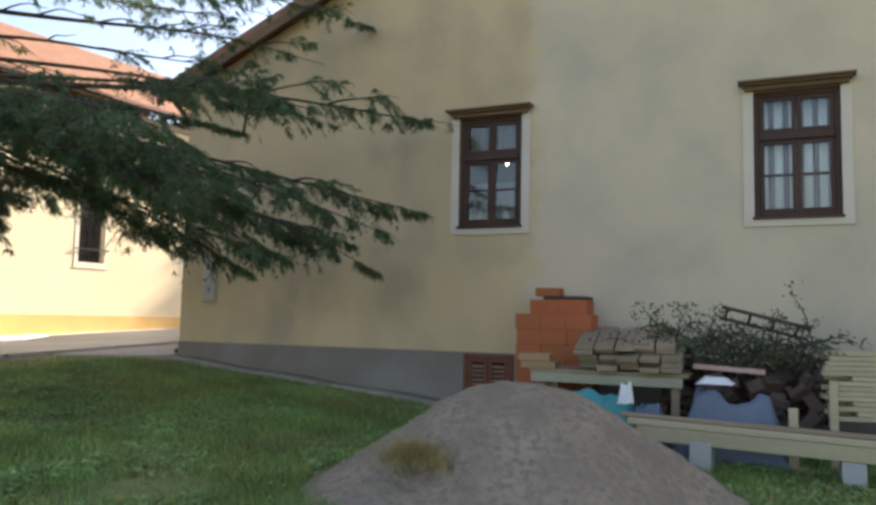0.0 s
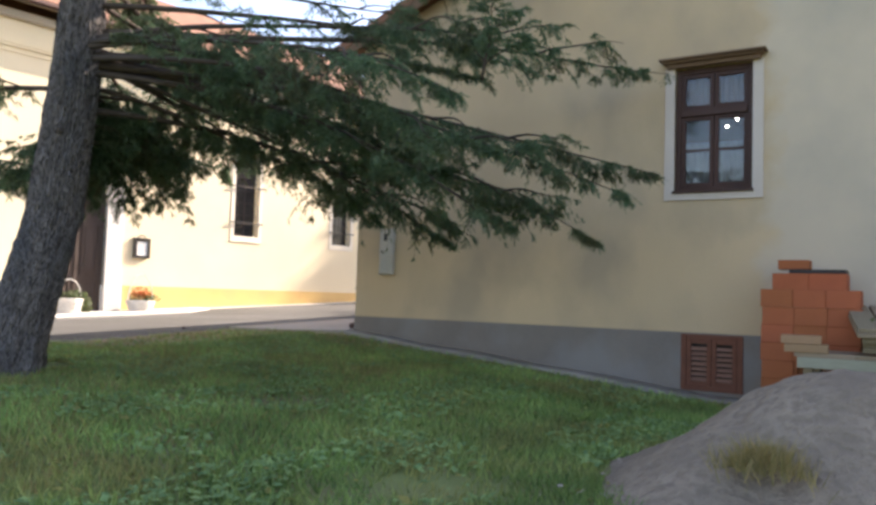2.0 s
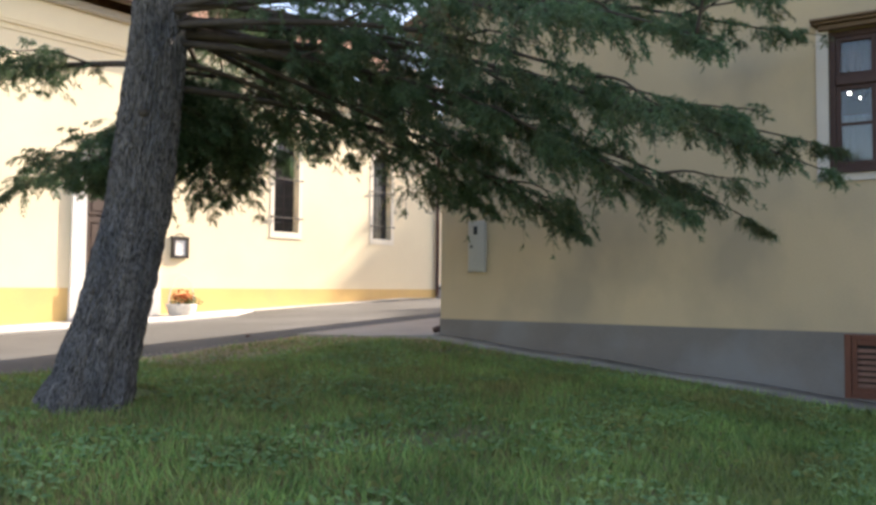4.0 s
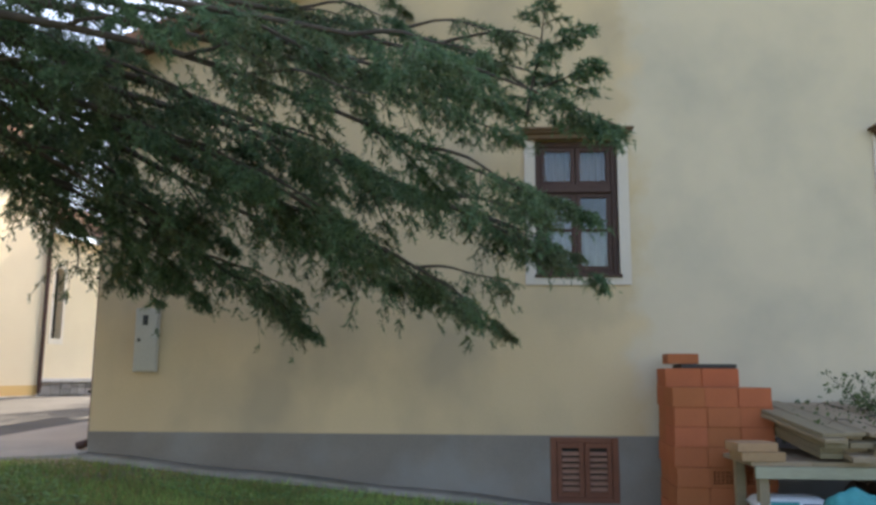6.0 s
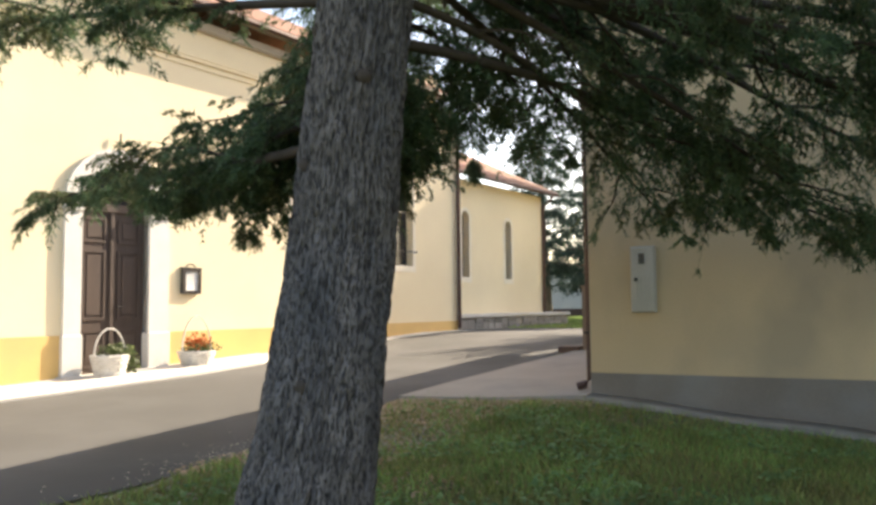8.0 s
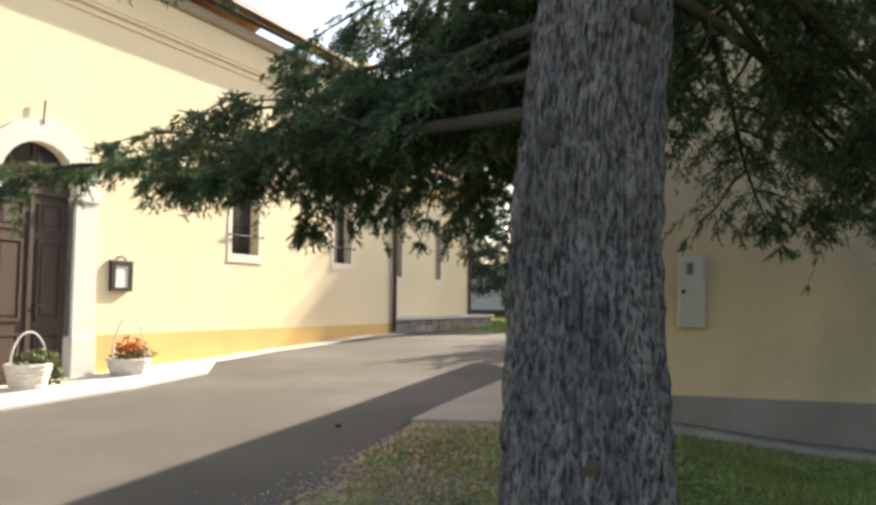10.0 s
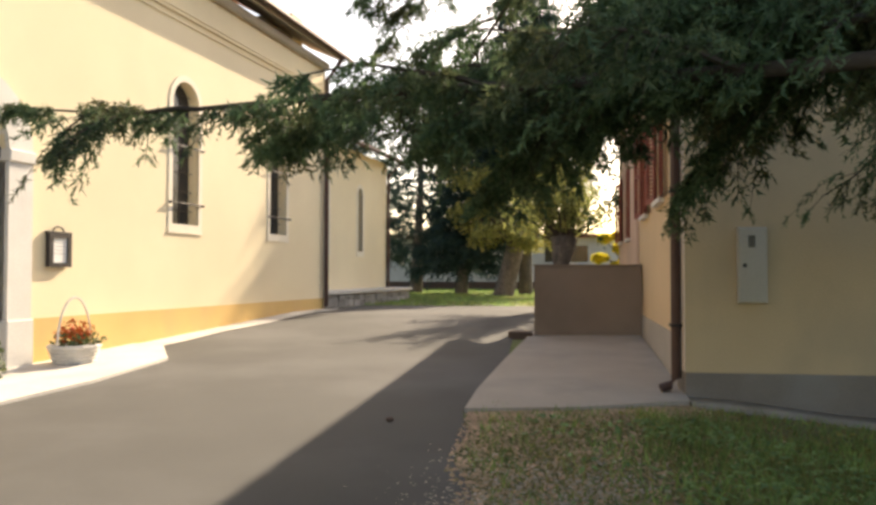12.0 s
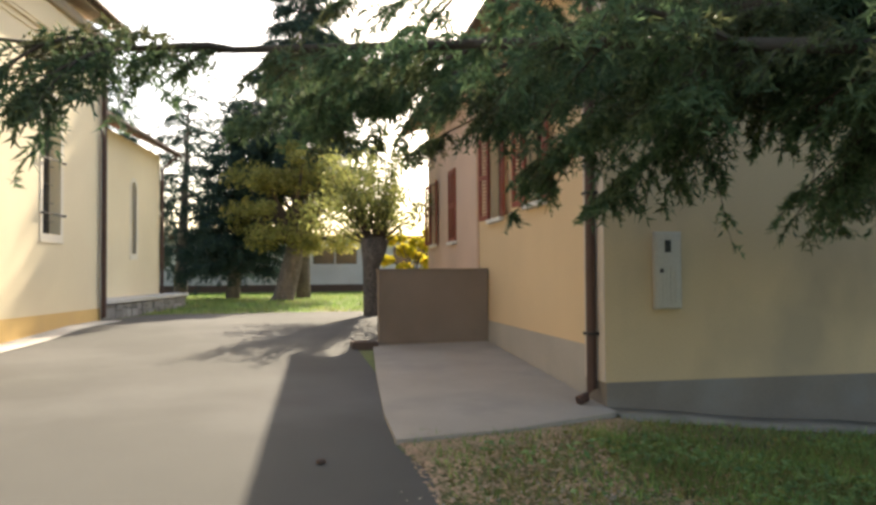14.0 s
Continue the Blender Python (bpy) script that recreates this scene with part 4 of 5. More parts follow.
def sprays(limbs, rng, step=0.055, twig=0.75, sub=9, needles=7, nl=0.055, nw=0.010, droop=0.5, start=0.15, sub_len=0.17, gaps=-2.0):
    """Needle-covered twigs along limbs: returns needle corners, twig segments."""
    P0, D, Ls = [], [], []
    for P in limbs:
        seg = np.linalg.norm(np.diff(P, axis=0), axis=1)
        s = np.concatenate([[0], np.cumsum(seg)])
        total = s[-1]
        at = np.arange(total * start, total, step)
        at = at + rng.uniform(-step, step, len(at)) * 0.5
        at = np.clip(at, 0, total * 0.999)
        ph = rng.uniform(0, 6.28, 2)
        at = at[np.sin(at * 6.1 + ph[0]) + 0.8 * np.sin(at * 13.7 + ph[1]) > gaps]
        pts = np.stack([np.interp(at, s, P[:, k]) for k in range(3)], 1)
        ahead = unit(np.stack([np.interp(np.minimum(at + 0.1, total), s, P[:, k]) for k in range(3)], 1)
                     - np.stack([np.interp(np.maximum(at - 0.1, 0), s, P[:, k]) for k in range(3)], 1))
        side = unit(np.cross(ahead, [0, 0, 1.0]))
        sgn = np.where(np.arange(len(at)) % 2, 1.0, -1.0)[:, None]
        f = at / total
        d = unit(side * sgn * rng.uniform(0.45, 1.0, (len(at), 1)) + ahead * rng.uniform(0.45, 1.0, (len(at), 1)) + np.array([0, 0, 1]) * rng.uniform(-0.42, 0.42, (len(at), 1)))
        ln = twig * (0.35 + 0.9 * np.sin(np.pi * np.clip(f * 0.8 + 0.12, 0, 1))) * rng.uniform(0.35, 1.1, len(at)) * np.clip((1.06 - f) * 4, 0.3, 1)
        P0.append(pts), D.append(d), Ls.append(ln)
    P0, D, Ls = np.concatenate(P0), np.concatenate(D), np.concatenate(Ls)
    T = len(P0)
    dr = droop * rng.uniform(0.3, 1.4, T)

    def on(sv):
        q = P0[:, None] + D[:, None] * (Ls[:, None] * sv)[..., None]
        q[..., 2] -= dr[:, None] * Ls[:, None] * sv ** 2
        return q
    sv = np.sort(rng.uniform(0.08, 1.0, (T, sub)), axis=1)
    Q = on(sv)
    tang = unit(D[:, None] + np.array([0, 0, -1.0]) * (2 * dr[:, None] * sv)[..., None])
    lat = unit(np.cross(tang, [0, 0, 1.0]))
    sg = np.where(np.arange(sub) % 2, 1.0, -1.0)[None, :, None]
    sd = unit(tang * rng.uniform(0.3, 1.0, (T, sub, 1)) + lat * sg * rng.uniform(0.3, 1.0, (T, sub, 1)) + np.array([0, 0, -1.0]) * rng.uniform(-0.1, 0.8, (T, sub, 1)))
    sl = sub_len * rng.uniform(0.4, 1.2, (T, sub)) * (1.15 - 0.7 * sv)
    nv = np.linspace(0.0, 1.0, needles)[None, None, :]
    N = Q[:, :, None] + sd[:, :, None] * (sl[:, :, None] * nv)[..., None]
    N[..., 2] -= 0.25 * sl[:, :, None] * nv ** 2
    N = N.reshape(-1, 3)
    base = np.repeat(sd.reshape(-1, 3), needles, axis=0)
    M = len(N)
    nd = unit(base * 0.75 + rng.normal(size=(M, 3)) * 0.6)
    wv = unit(np.cross(nd, rng.normal(size=(M, 3))))
    ll = (nl * rng.uniform(0.6, 1.3, M))[:, None]
    V = np.stack([N - wv * nw / 2, N + wv * nw / 2, N + nd * ll], 1).reshape(-1, 3)
    ends = on(np.array([[0.0, 0.5, 1.0]]).repeat(T, 0))
    return V, ends


def twig_mesh(ends, r):
    """Thin three-sided twigs along T x 3 points."""
    T = len(ends)
    tri = np.array([(1, 0, -0.5), (-0.5, 0.87, 0.6), (-0.5, -0.87, 0.3)])
    V = np.stack([ends[:, 0][:, None] + tri * r, ends[:, 1][:, None] + tri * r * 0.7, ends[:, 2][:, None] + tri * r * 0.25], 1).reshape(-1, 3)
    F = []
    for j in range(2):
        for k in range(3):
            F.append((j * 3 + k, j * 3 + (k + 1) % 3, j * 3 + 3 + (k + 1) % 3, j * 3 + 3 + k))
    F = (np.array(F)[None] + (np.arange(T) * 9)[:, None, None]).reshape(-1, 4)
    return V, F


rt = np.random.default_rng(11)
cedar = thing("cedar_tree", "large cedar with grey furrowed trunk and drooping limbs", "tree")
AXIS = [((0.16, -6.18, -0.75), 0.50), ((0.19, -6.11, -0.45), 0.40), ((0.235, -6.02, -0.1), 0.335), ((0.25, -5.88, 0.4), 0.305), ((0.21, -5.62, 1.3), 0.292), ((0.26, -5.58, 2.0), 0.275),
        ((0.34, -5.55, 2.8), 0.26), ((0.42, -5.5, 5.0), 0.19), ((0.5, -5.45, 8.0), 0.10), ((0.52, -5.45, 11.5), 0.02)]


def axis_at(z):
    for (p, r), (q, w) in zip(AXIS, AXIS[1:]):
        if z <= q[2]:
            k = (z - p[2]) / (q[2] - p[2])
            return Vector(p).lerp(Vector(q), k), r + (w - r) * k
    return Vector(AXIS[-1][0]), 0.02


V, F = [], []
NS, zs = 220, list(np.arange(-0.75, 4.0, 0.025)) + list(np.arange(4.0, 11.5, 0.3))
for z in zs:
    c, r = axis_at(z)
    for k in range(NS):
        a = 2 * math.pi * k / NS
        fl = 1 + max(0, (0.25 - z)) * 0.22 * max(0, math.sin(a * 5 + 1.0)) ** 2
        n1 = noise.noise(Vector((math.cos(a) * 5.0, math.sin(a) * 5.0, z * 1.6)))
        n2 = noise.noise(Vector((math.cos(a) * 13 + 7, math.sin(a) * 13, z * 3.0)))
        n3 = noise.noise(Vector((math.cos(a) * 27 + 3, math.sin(a) * 27, z * 7)))
        groove = -0.022 * max(0, 1 - abs(n2) * 4.0) - 0.014 * max(0, 1 - abs(n3) * 3.0) + 0.010 * n3
        rr = r * fl * (1 + 0.035 * n1) + groove * min(1, r * 5)
        V.append((c.x + rr * math.cos(a), c.y + rr * math.sin(a), z))
i = np.arange((len(zs) - 1) * NS)
r_, c_ = i // NS, i % NS
F = np.stack([r_ * NS + c_, r_ * NS + (c_ + 1) % NS, (r_ + 1) * NS + (c_ + 1) % NS, (r_ + 1) * NS + c_], 1)
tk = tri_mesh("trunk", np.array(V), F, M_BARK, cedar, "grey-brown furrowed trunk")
tk.data.polygons.foreach_set("use_smooth", [True] * len(F))
for z, a in ((1.75, 4.2), (0.62, 4.9), (2.2, 5.4), (2.5, 3.9)):
    c, r = axis_at(z)
    o = Vector((math.cos(a), math.sin(a), -0.2))
    part("knot", tube([c + o * (r * 0.93), c + o * (r * 0.99 + 0.004), c + o * (r + 0.012)], [0.05, 0.036, 0.022], 9), M_LIMB, cedar, "dark branch scar", True)

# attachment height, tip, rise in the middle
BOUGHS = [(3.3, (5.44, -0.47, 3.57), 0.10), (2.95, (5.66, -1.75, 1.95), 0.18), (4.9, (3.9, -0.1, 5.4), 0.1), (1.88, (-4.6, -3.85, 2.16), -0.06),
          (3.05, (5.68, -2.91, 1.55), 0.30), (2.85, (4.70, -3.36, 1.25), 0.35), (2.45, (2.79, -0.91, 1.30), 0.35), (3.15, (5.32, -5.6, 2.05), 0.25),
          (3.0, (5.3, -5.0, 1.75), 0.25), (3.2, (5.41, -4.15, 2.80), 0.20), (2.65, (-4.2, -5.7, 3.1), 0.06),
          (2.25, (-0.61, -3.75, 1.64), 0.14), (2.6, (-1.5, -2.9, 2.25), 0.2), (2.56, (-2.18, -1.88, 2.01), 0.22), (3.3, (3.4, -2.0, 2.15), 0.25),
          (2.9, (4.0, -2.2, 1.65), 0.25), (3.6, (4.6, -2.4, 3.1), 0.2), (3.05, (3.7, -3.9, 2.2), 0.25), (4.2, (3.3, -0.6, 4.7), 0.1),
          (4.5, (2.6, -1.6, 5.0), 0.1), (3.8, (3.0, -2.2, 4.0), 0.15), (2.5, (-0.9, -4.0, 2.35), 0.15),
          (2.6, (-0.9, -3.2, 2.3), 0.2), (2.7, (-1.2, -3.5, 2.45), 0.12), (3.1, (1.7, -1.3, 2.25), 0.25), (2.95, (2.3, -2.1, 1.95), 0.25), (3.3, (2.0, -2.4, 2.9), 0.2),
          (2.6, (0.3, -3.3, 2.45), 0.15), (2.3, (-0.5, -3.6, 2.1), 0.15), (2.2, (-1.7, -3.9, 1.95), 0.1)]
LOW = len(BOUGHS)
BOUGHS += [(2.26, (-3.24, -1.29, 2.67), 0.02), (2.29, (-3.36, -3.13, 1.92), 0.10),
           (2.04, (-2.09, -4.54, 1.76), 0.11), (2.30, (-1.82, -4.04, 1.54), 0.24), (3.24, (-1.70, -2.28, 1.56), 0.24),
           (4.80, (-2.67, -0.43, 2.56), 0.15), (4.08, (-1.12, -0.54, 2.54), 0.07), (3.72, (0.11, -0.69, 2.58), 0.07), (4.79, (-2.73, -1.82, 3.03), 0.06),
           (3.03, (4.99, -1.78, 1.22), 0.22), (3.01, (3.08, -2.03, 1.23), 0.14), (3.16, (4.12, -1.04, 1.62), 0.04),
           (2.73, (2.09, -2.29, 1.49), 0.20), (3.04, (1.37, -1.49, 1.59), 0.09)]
THIN = {2, 14, 16, 18, 19, 20, 26} | set(range(LOW + 14, LOW + 32))                           # open, lightly clothed boughs
THICK = set(range(LOW, LOW + 9)) | {3, 10, 11, 13, 21, 22, 23, 25, 26, 28, 29}      # boughs densely clothed from near the trunk
for k in range(18):
    z = 4.6 + k * 0.33
    a = k * 2.399 + 0.6
    ln = 5.2 * (1 - (z - 3.0) / 10.0)
    c, _ = axis_at(z)
    tip = c + Vector((math.cos(a) * ln, math.sin(a) * ln, 0.25 - 0.10 * ln))
    if tip.y < -8.4 and tip.z < 4.2:
        tip.z = 4.4
    BOUGHS.append((z, tuple(tip), 0.2))
polys, thick_polys, thin_polys = [], [], []
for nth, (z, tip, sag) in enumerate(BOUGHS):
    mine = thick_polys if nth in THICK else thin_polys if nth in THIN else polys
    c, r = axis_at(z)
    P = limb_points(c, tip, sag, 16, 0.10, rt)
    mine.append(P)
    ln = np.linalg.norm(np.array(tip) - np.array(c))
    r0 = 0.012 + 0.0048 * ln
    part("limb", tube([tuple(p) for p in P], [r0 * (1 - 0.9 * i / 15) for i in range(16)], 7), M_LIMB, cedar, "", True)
    for s in np.linspace(0.22, 0.86, 7):
        j = int(s * 15)
        d = P[min(j + 1, 15)] - P[j - 1]
        d /= np.linalg.norm(d)
        sd = np.cross(d, [0, 0, 1.0]) * (1 if rt.random() < 0.5 else -1)
        q = P[j] + (d * 0.8 + sd * rt.uniform(0.4, 0.9)) * ln * rt.uniform(0.10, 0.19)
        q[2] -= rt.uniform(-0.05, 0.22)
        if q[1] < -7.6 and q[2] < 2.9:
            continue
        B = limb_points(P[j], q, 0.06, 8, 0.05, rt)
        mine.append(B)
        part("limb", tube([tuple(p) for p in B], [r0 * 0.4 * (1 - 0.85 * i / 7) for i in range(8)], 5), M_LIMB, cedar)
# upright leader at the end of a low bough
leader_polys = []
base, top = (4.96, -4.68, 2.42), (5.09, -4.72, 3.12)
for p, q, sag, r0 in (((0.30, -5.62, 3.1), base, 0.2, 0.035), (base, top, 0.0, 0.016), ((4.97, -4.68, 2.55), (5.42, -4.75, 2.72), 0.03, 0.008), ((4.97, -4.68, 2.6), (4.66, -4.6, 2.80), 0.03, 0.008),
                      ((5.02, -4.7, 2.78), (5.30, -4.8, 2.93), 0.02, 0.007)):
    P = limb_points(p, q, sag, 14, 0.04, rt)
    leader_polys.append(P)
    part("limb", tube([tuple(v) for v in P], [r0 * (1 - 0.85 * i / 13) for i in range(14)], 6), M_LIMB, cedar, "", True)
clothed = [sprays(polys, rt, step=0.035, twig=0.42, sub=12, needles=10, nl=0.040, nw=0.012, droop=0.58, start=0.50, sub_len=0.13, gaps=-0.35),
           sprays(thin_polys, rt, step=0.045, twig=0.32, sub=11, needles=9, nl=0.040, nw=0.011, droop=0.35, start=0.48, sub_len=0.11, gaps=0.05),
           sprays(leader_polys, rt, step=0.030, twig=0.20, sub=10, needles=10, nl=0.038, nw=0.011, droop=0.25, start=0.30, sub_len=0.09, gaps=-0.8),
           sprays(thick_polys, rt, step=0.033, twig=0.36, sub=12, needles=10, nl=0.040, nw=0.012, droop=0.45, start=0.18, sub_len=0.12, gaps=-0.45)]
V, ends = np.concatenate([c[0] for c in clothed]), np.concatenate([c[1] for c in clothed])
tri_mesh("crown", V, np.arange(len(V)).reshape(-1, 3), M_NEEDLE, cedar, "dense drooping dark green needle sprays")
tagged(tri_mesh("twig_mass", *twig_mesh(ends, 0.004), M_LIMB, cedar), kind="stuff")


def conifer(x, y, h, r, base, lean, seed, n, label, density=1.0):
    rng = np.random.default_rng(seed)
    z0 = float(gz(x, y))
    t = thing("conifer_tree", label, "tree", group="trees behind the church")
    top = np.array([x + lean, y, z0 + h])
    bot = np.array([x, y, z0 - 0.2])
    part("trunk", tube([tuple(bot + (top - bot) * k / 10) for k in range(11)], [0.30 * (1 - k / 10.5) for k in range(11)], 10), M_BARK, t, "", True)
    ps = []
    for k in range(n):
        f = base + (1 - base) * (k + 0.5) / n * 0.98
        c = bot + (top - bot) * f
        a = k * 2.399 + seed
        ln = r * (1 - (f - base) / (1 - base)) ** 0.8 * rng.uniform(0.75, 1.15) + 0.3
        tip = c + np.array([math.cos(a) * ln, math.sin(a) * ln, -0.12 * ln + 0.2])
        ps.append(limb_points(c, tip, 0.1 * ln, 8, 0.1, rng))
    bm = bmesh.new()
    for P in ps:
        add_tube(bm, [tuple(p) for p in P], [0.05 * (1 - 0.8 * i / 7) for i in range(8)], 5, False)
    tagged(part("branchwork", bm, M_LIMB, t), kind="stuff")
    V, e = sprays(ps, rng, step=0.075 / density, twig=1.0, sub=9, needles=5, nl=0.17, nw=0.05, droop=0.4, start=0.1, sub_len=0.38)
    tri_mesh("crown", V, np.arange(len(V)).reshape(-1, 3), M_NEEDLE_FAR, t)


conifer(-6.85, 26.0, 8.4, 2.1, 0.22, 0.35, 21, 34, "tall thin blue-green conifer with open tiers", 0.55)
conifer(-4.75, 25.0, 8.0, 1.9, 0.14, 0.6, 22, 58, "dense dark conifer on the grass", 1.3)
conifer(-2.0, 24.2, 13.6, 2.6, 0.30, 0.0, 23, 62, "tall conifer rising above the other trees", 1.4)
conifer(-9.8, 27.5, 9.4, 3.0, 0.16, -0.3, 25, 40, "blue-green conifer beyond the choir", 0.8)


def broadleaf(x, y, h, trunk_r, lean, clumps, leaf_mat, leaf, seed, label, spread, low, count):
    rng = np.random.default_rng(seed)
    z0 = float(gz(x, y))
    t = thing("broadleaf_tree", label, "tree", group="trees behind the church")
    fork = np.array([x + lean, y, z0 + low])
    part("trunk", tube([(x - lean * 0.2, y, z0 - 0.2), (x, y, z0 + 0.1), (x + lean * 0.5, y, z0 + low * 0.5), tuple(fork), (x + lean * 1.3, y, z0 + low * 1.5)],
                       [trunk_r * 1.35, trunk_r * 1.1, trunk_r, trunk_r * 0.95, trunk_r * 0.5], 12), M_BARK, t, "", True)
    Vs = []
    for k in range(clumps):
        a = rng.uniform(0, 2 * math.pi)
        rr = spread * rng.random() ** 0.5
        c = np.array([x + lean + math.cos(a) * rr, y + math.sin(a) * rr, z0 + low * 0.95 + (h - low) * rng.random() ** 0.9 * (1 - 0.35 * rr / spread)])
        P = limb_points(fork, c, 0.15, 7, 0.12, rng)
        part("branch", tube([tuple(p) for p in P], [trunk_r * 0.32 * (1 - 0.88 * i / 6) for i in range(7)], 5), M_LIMB, t)
        s = rng.uniform(0.35, 1.0) * spread * 0.40
        Vs.append(leaf_cloud(count, c, (s, s, s * 0.62), leaf, rng))
    leaf_part("crown", np.concatenate(Vs), leaf_mat, t)


def pollard(x, y, r, head, shoots, leaf_mat, seed, label):
    """A short thick trunk with a knobbly head and thin leafy shoots rising from it."""
    rng = np.random.default_rng(seed)
    z0 = float(gz(x, y))
    t = thing("pollard_tree", label, "tree", group="trees behind the church")
    part("trunk", tube([(x + 0.05, y, z0 - 0.2), (x, y, z0 + 0.25), (x - 0.02, y, z0 + head * 0.6), (x + 0.05, y, z0 + head * 0.85), (x + 0.08, y, z0 + head), (x + 0.08, y, z0 + head + 0.15)],
                       [r * 1.3, r, r * 0.95, r * 1.5, r * 1.75, r * 1.0], 12), M_BARK, t, "knobbly short trunk", True)
    Vs = []
    for k in range(shoots):
        a = rng.uniform(0, 2 * math.pi)
        out = rng.uniform(0.15, 1.7)
        p = np.array([x + 0.08 + math.cos(a) * r * 1.1, y + math.sin(a) * r * 1.1, z0 + head + rng.uniform(-0.1, 0.1)])
        q = p + np.array([math.cos(a) * out, math.sin(a) * out, rng.uniform(1.1, 2.9) * (1.2 - 0.45 * out)])
        P = limb_points(p, q, 0.05, 8, 0.08, rng)
        part("shoot", tube([tuple(v) for v in P], [0.024 * (1 - 0.85 * i / 7) for i in range(8)], 5), M_LIMB, t)
        for v in P[2:]:
            Vs.append(leaf_cloud(24, v, (0.26, 0.26, 0.26), 0.05, rng))
    leaf_part("crown", np.concatenate(Vs), leaf_mat, t, "sparse olive-green leaves")


broadleaf(-2.8, 22.0, 6.5, 0.36, 0.45, 60, M_LEAF_Y, 0.075, 31, "broad tree with yellowing autumn leaves", 2.5, 2.0, 300)
pollard(-0.93, 11.0, 0.19, 1.75, 46, M_LEAF_G, 32, "pollarded tree with upright shoots behind the screen wall")
broadleaf(1.65, 20.0, 2.9, 0.10, 0.0, 16, M_LEAF_BRIGHT, 0.10, 33, "bright yellow autumn bush", 1.1, 0.7, 360)

# ---------- far white building ----------
far = thing("far_building", "long low white building behind the trees", "building")
FY = 34.0
FH = [rect(-1.2, 1.2, 1.75, 2.75), rect(-6.3, -4.2, 1.75, 2.75), rect(-10.6, -9.7, 1.6, 2.5), rect(3.0, 5.2, 1.75, 2.75)]
part("wall", pierced(rect(-26, 20, 0.75, 3.1), FH, 0.3, lambda a, z, d: (a, FY + d, z)), M_FARWALL, far, "white painted wall")
part("base", box(-26, 20, FY - 0.03, FY + 0.3, -0.3, 0.75), M_FARBASE, far, "dark base strip")
part("body", box(-26, 20, FY + 0.3, FY + 6, -0.3, 3.1), M_DARK, far)
part("roof", box(-26.4, 20.4, FY - 0.5, FY + 6.4, 3.1, 3.3), M_ROOF, far, "low roof edge")
for h in FH:
    a, b, c, d = h[0][0], h[1][0], h[0][1], h[2][1]
    w = part("window", box(a, b, FY + 0.12, FY + 0.16, c, d), M_DARKGLASS, far)
    bm = bmesh.new()
    add_box(bm, a, a + 0.06, FY + 0.05, FY + 0.12, c, d)
    add_box(bm, b - 0.06, b, FY + 0.05, FY + 0.12, c, d)
    add_box(bm, a + 0.06, b - 0.06, FY + 0.05, FY + 0.12, c, c + 0.06)
    add_box(bm, a + 0.06, b - 0.06, FY + 0.05, FY + 0.12, d - 0.06, d)
    add_box(bm, (a + b) / 2 - 0.03, (a + b) / 2 + 0.03, FY + 0.05, FY + 0.12, c + 0.06, d - 0.06)
    part("frame", bm, M_FARWALL, w)


# ---------- builder's heap by the gable ----------
SX, SY, SR, SH = 7.95, -4.75, 1.75, 0.88
V, F = [], []
nr, na = 60, 150
for i in range(nr + 1):
    f = i / nr
    for k in range(na):
        a = 2 * math.pi * k / na
        rad = SR * f * (1 + 0.10 * math.sin(a * 2 + 0.6) + 0.05 * math.sin(a * 5))
        x, y = SX + rad * math.cos(a) * 1.05, SY + rad * math.sin(a)
        h = SH * (0.5 + 0.5 * math.cos(math.pi * min(1, f * 1.0))) ** 0.85
        h += 0.06 * noise.noise(Vector((x * 1.7, y * 1.7, 0))) * (1 - f * 0.5) + 0.022 * noise.noise(Vector((x * 7, y * 7, 3)))
        hx, hy = x - (SX - 0.42), y - (SY - 0.95)
        h -= 0.10 * math.exp(-(hx * hx + hy * hy) / 0.05)
        V.append((x, y, float(gz(x, y)) + h - 0.05 * f))
i = np.arange(nr * na)
r_, c_ = i // na, i % na
F = np.stack([r_ * na + c_, r_ * na + (c_ + 1) % na, (r_ + 1) * na + (c_ + 1) % na, (r_ + 1) * na + c_], 1)
sp = tri_mesh("sand_heap", np.array(V), F, M_SAND)
sp.data.polygons.foreach_set("use_smooth", [True] * len(F))
tagged(sp, "rounded heap of grey-brown building sand on grass", "sand heap", "", "stuff")


# hollow clay blocks
def block_mesh(l, w, h):
    bm = bmesh.new()
    add_box(bm, 0, l, 0, w, 0, h, 0.003)
    return bm


def block_data(l, w, h):
    """A hollow block with its grid of cells on the front."""
    cells = [rect(0.025 + i * (l - 0.05) / 7 + 0.006, 0.025 + (i + 1) * (l - 0.05) / 7 - 0.006, 0.03 + j * (h - 0.06) / 4 + 0.006, 0.03 + (j + 1) * (h - 0.06) / 4 - 0.006)
             for i in range(7) for j in range(4)]
    return pierced(rect(0, l, 0, h), cells, w, lambda a, z, d: (a, d, z))


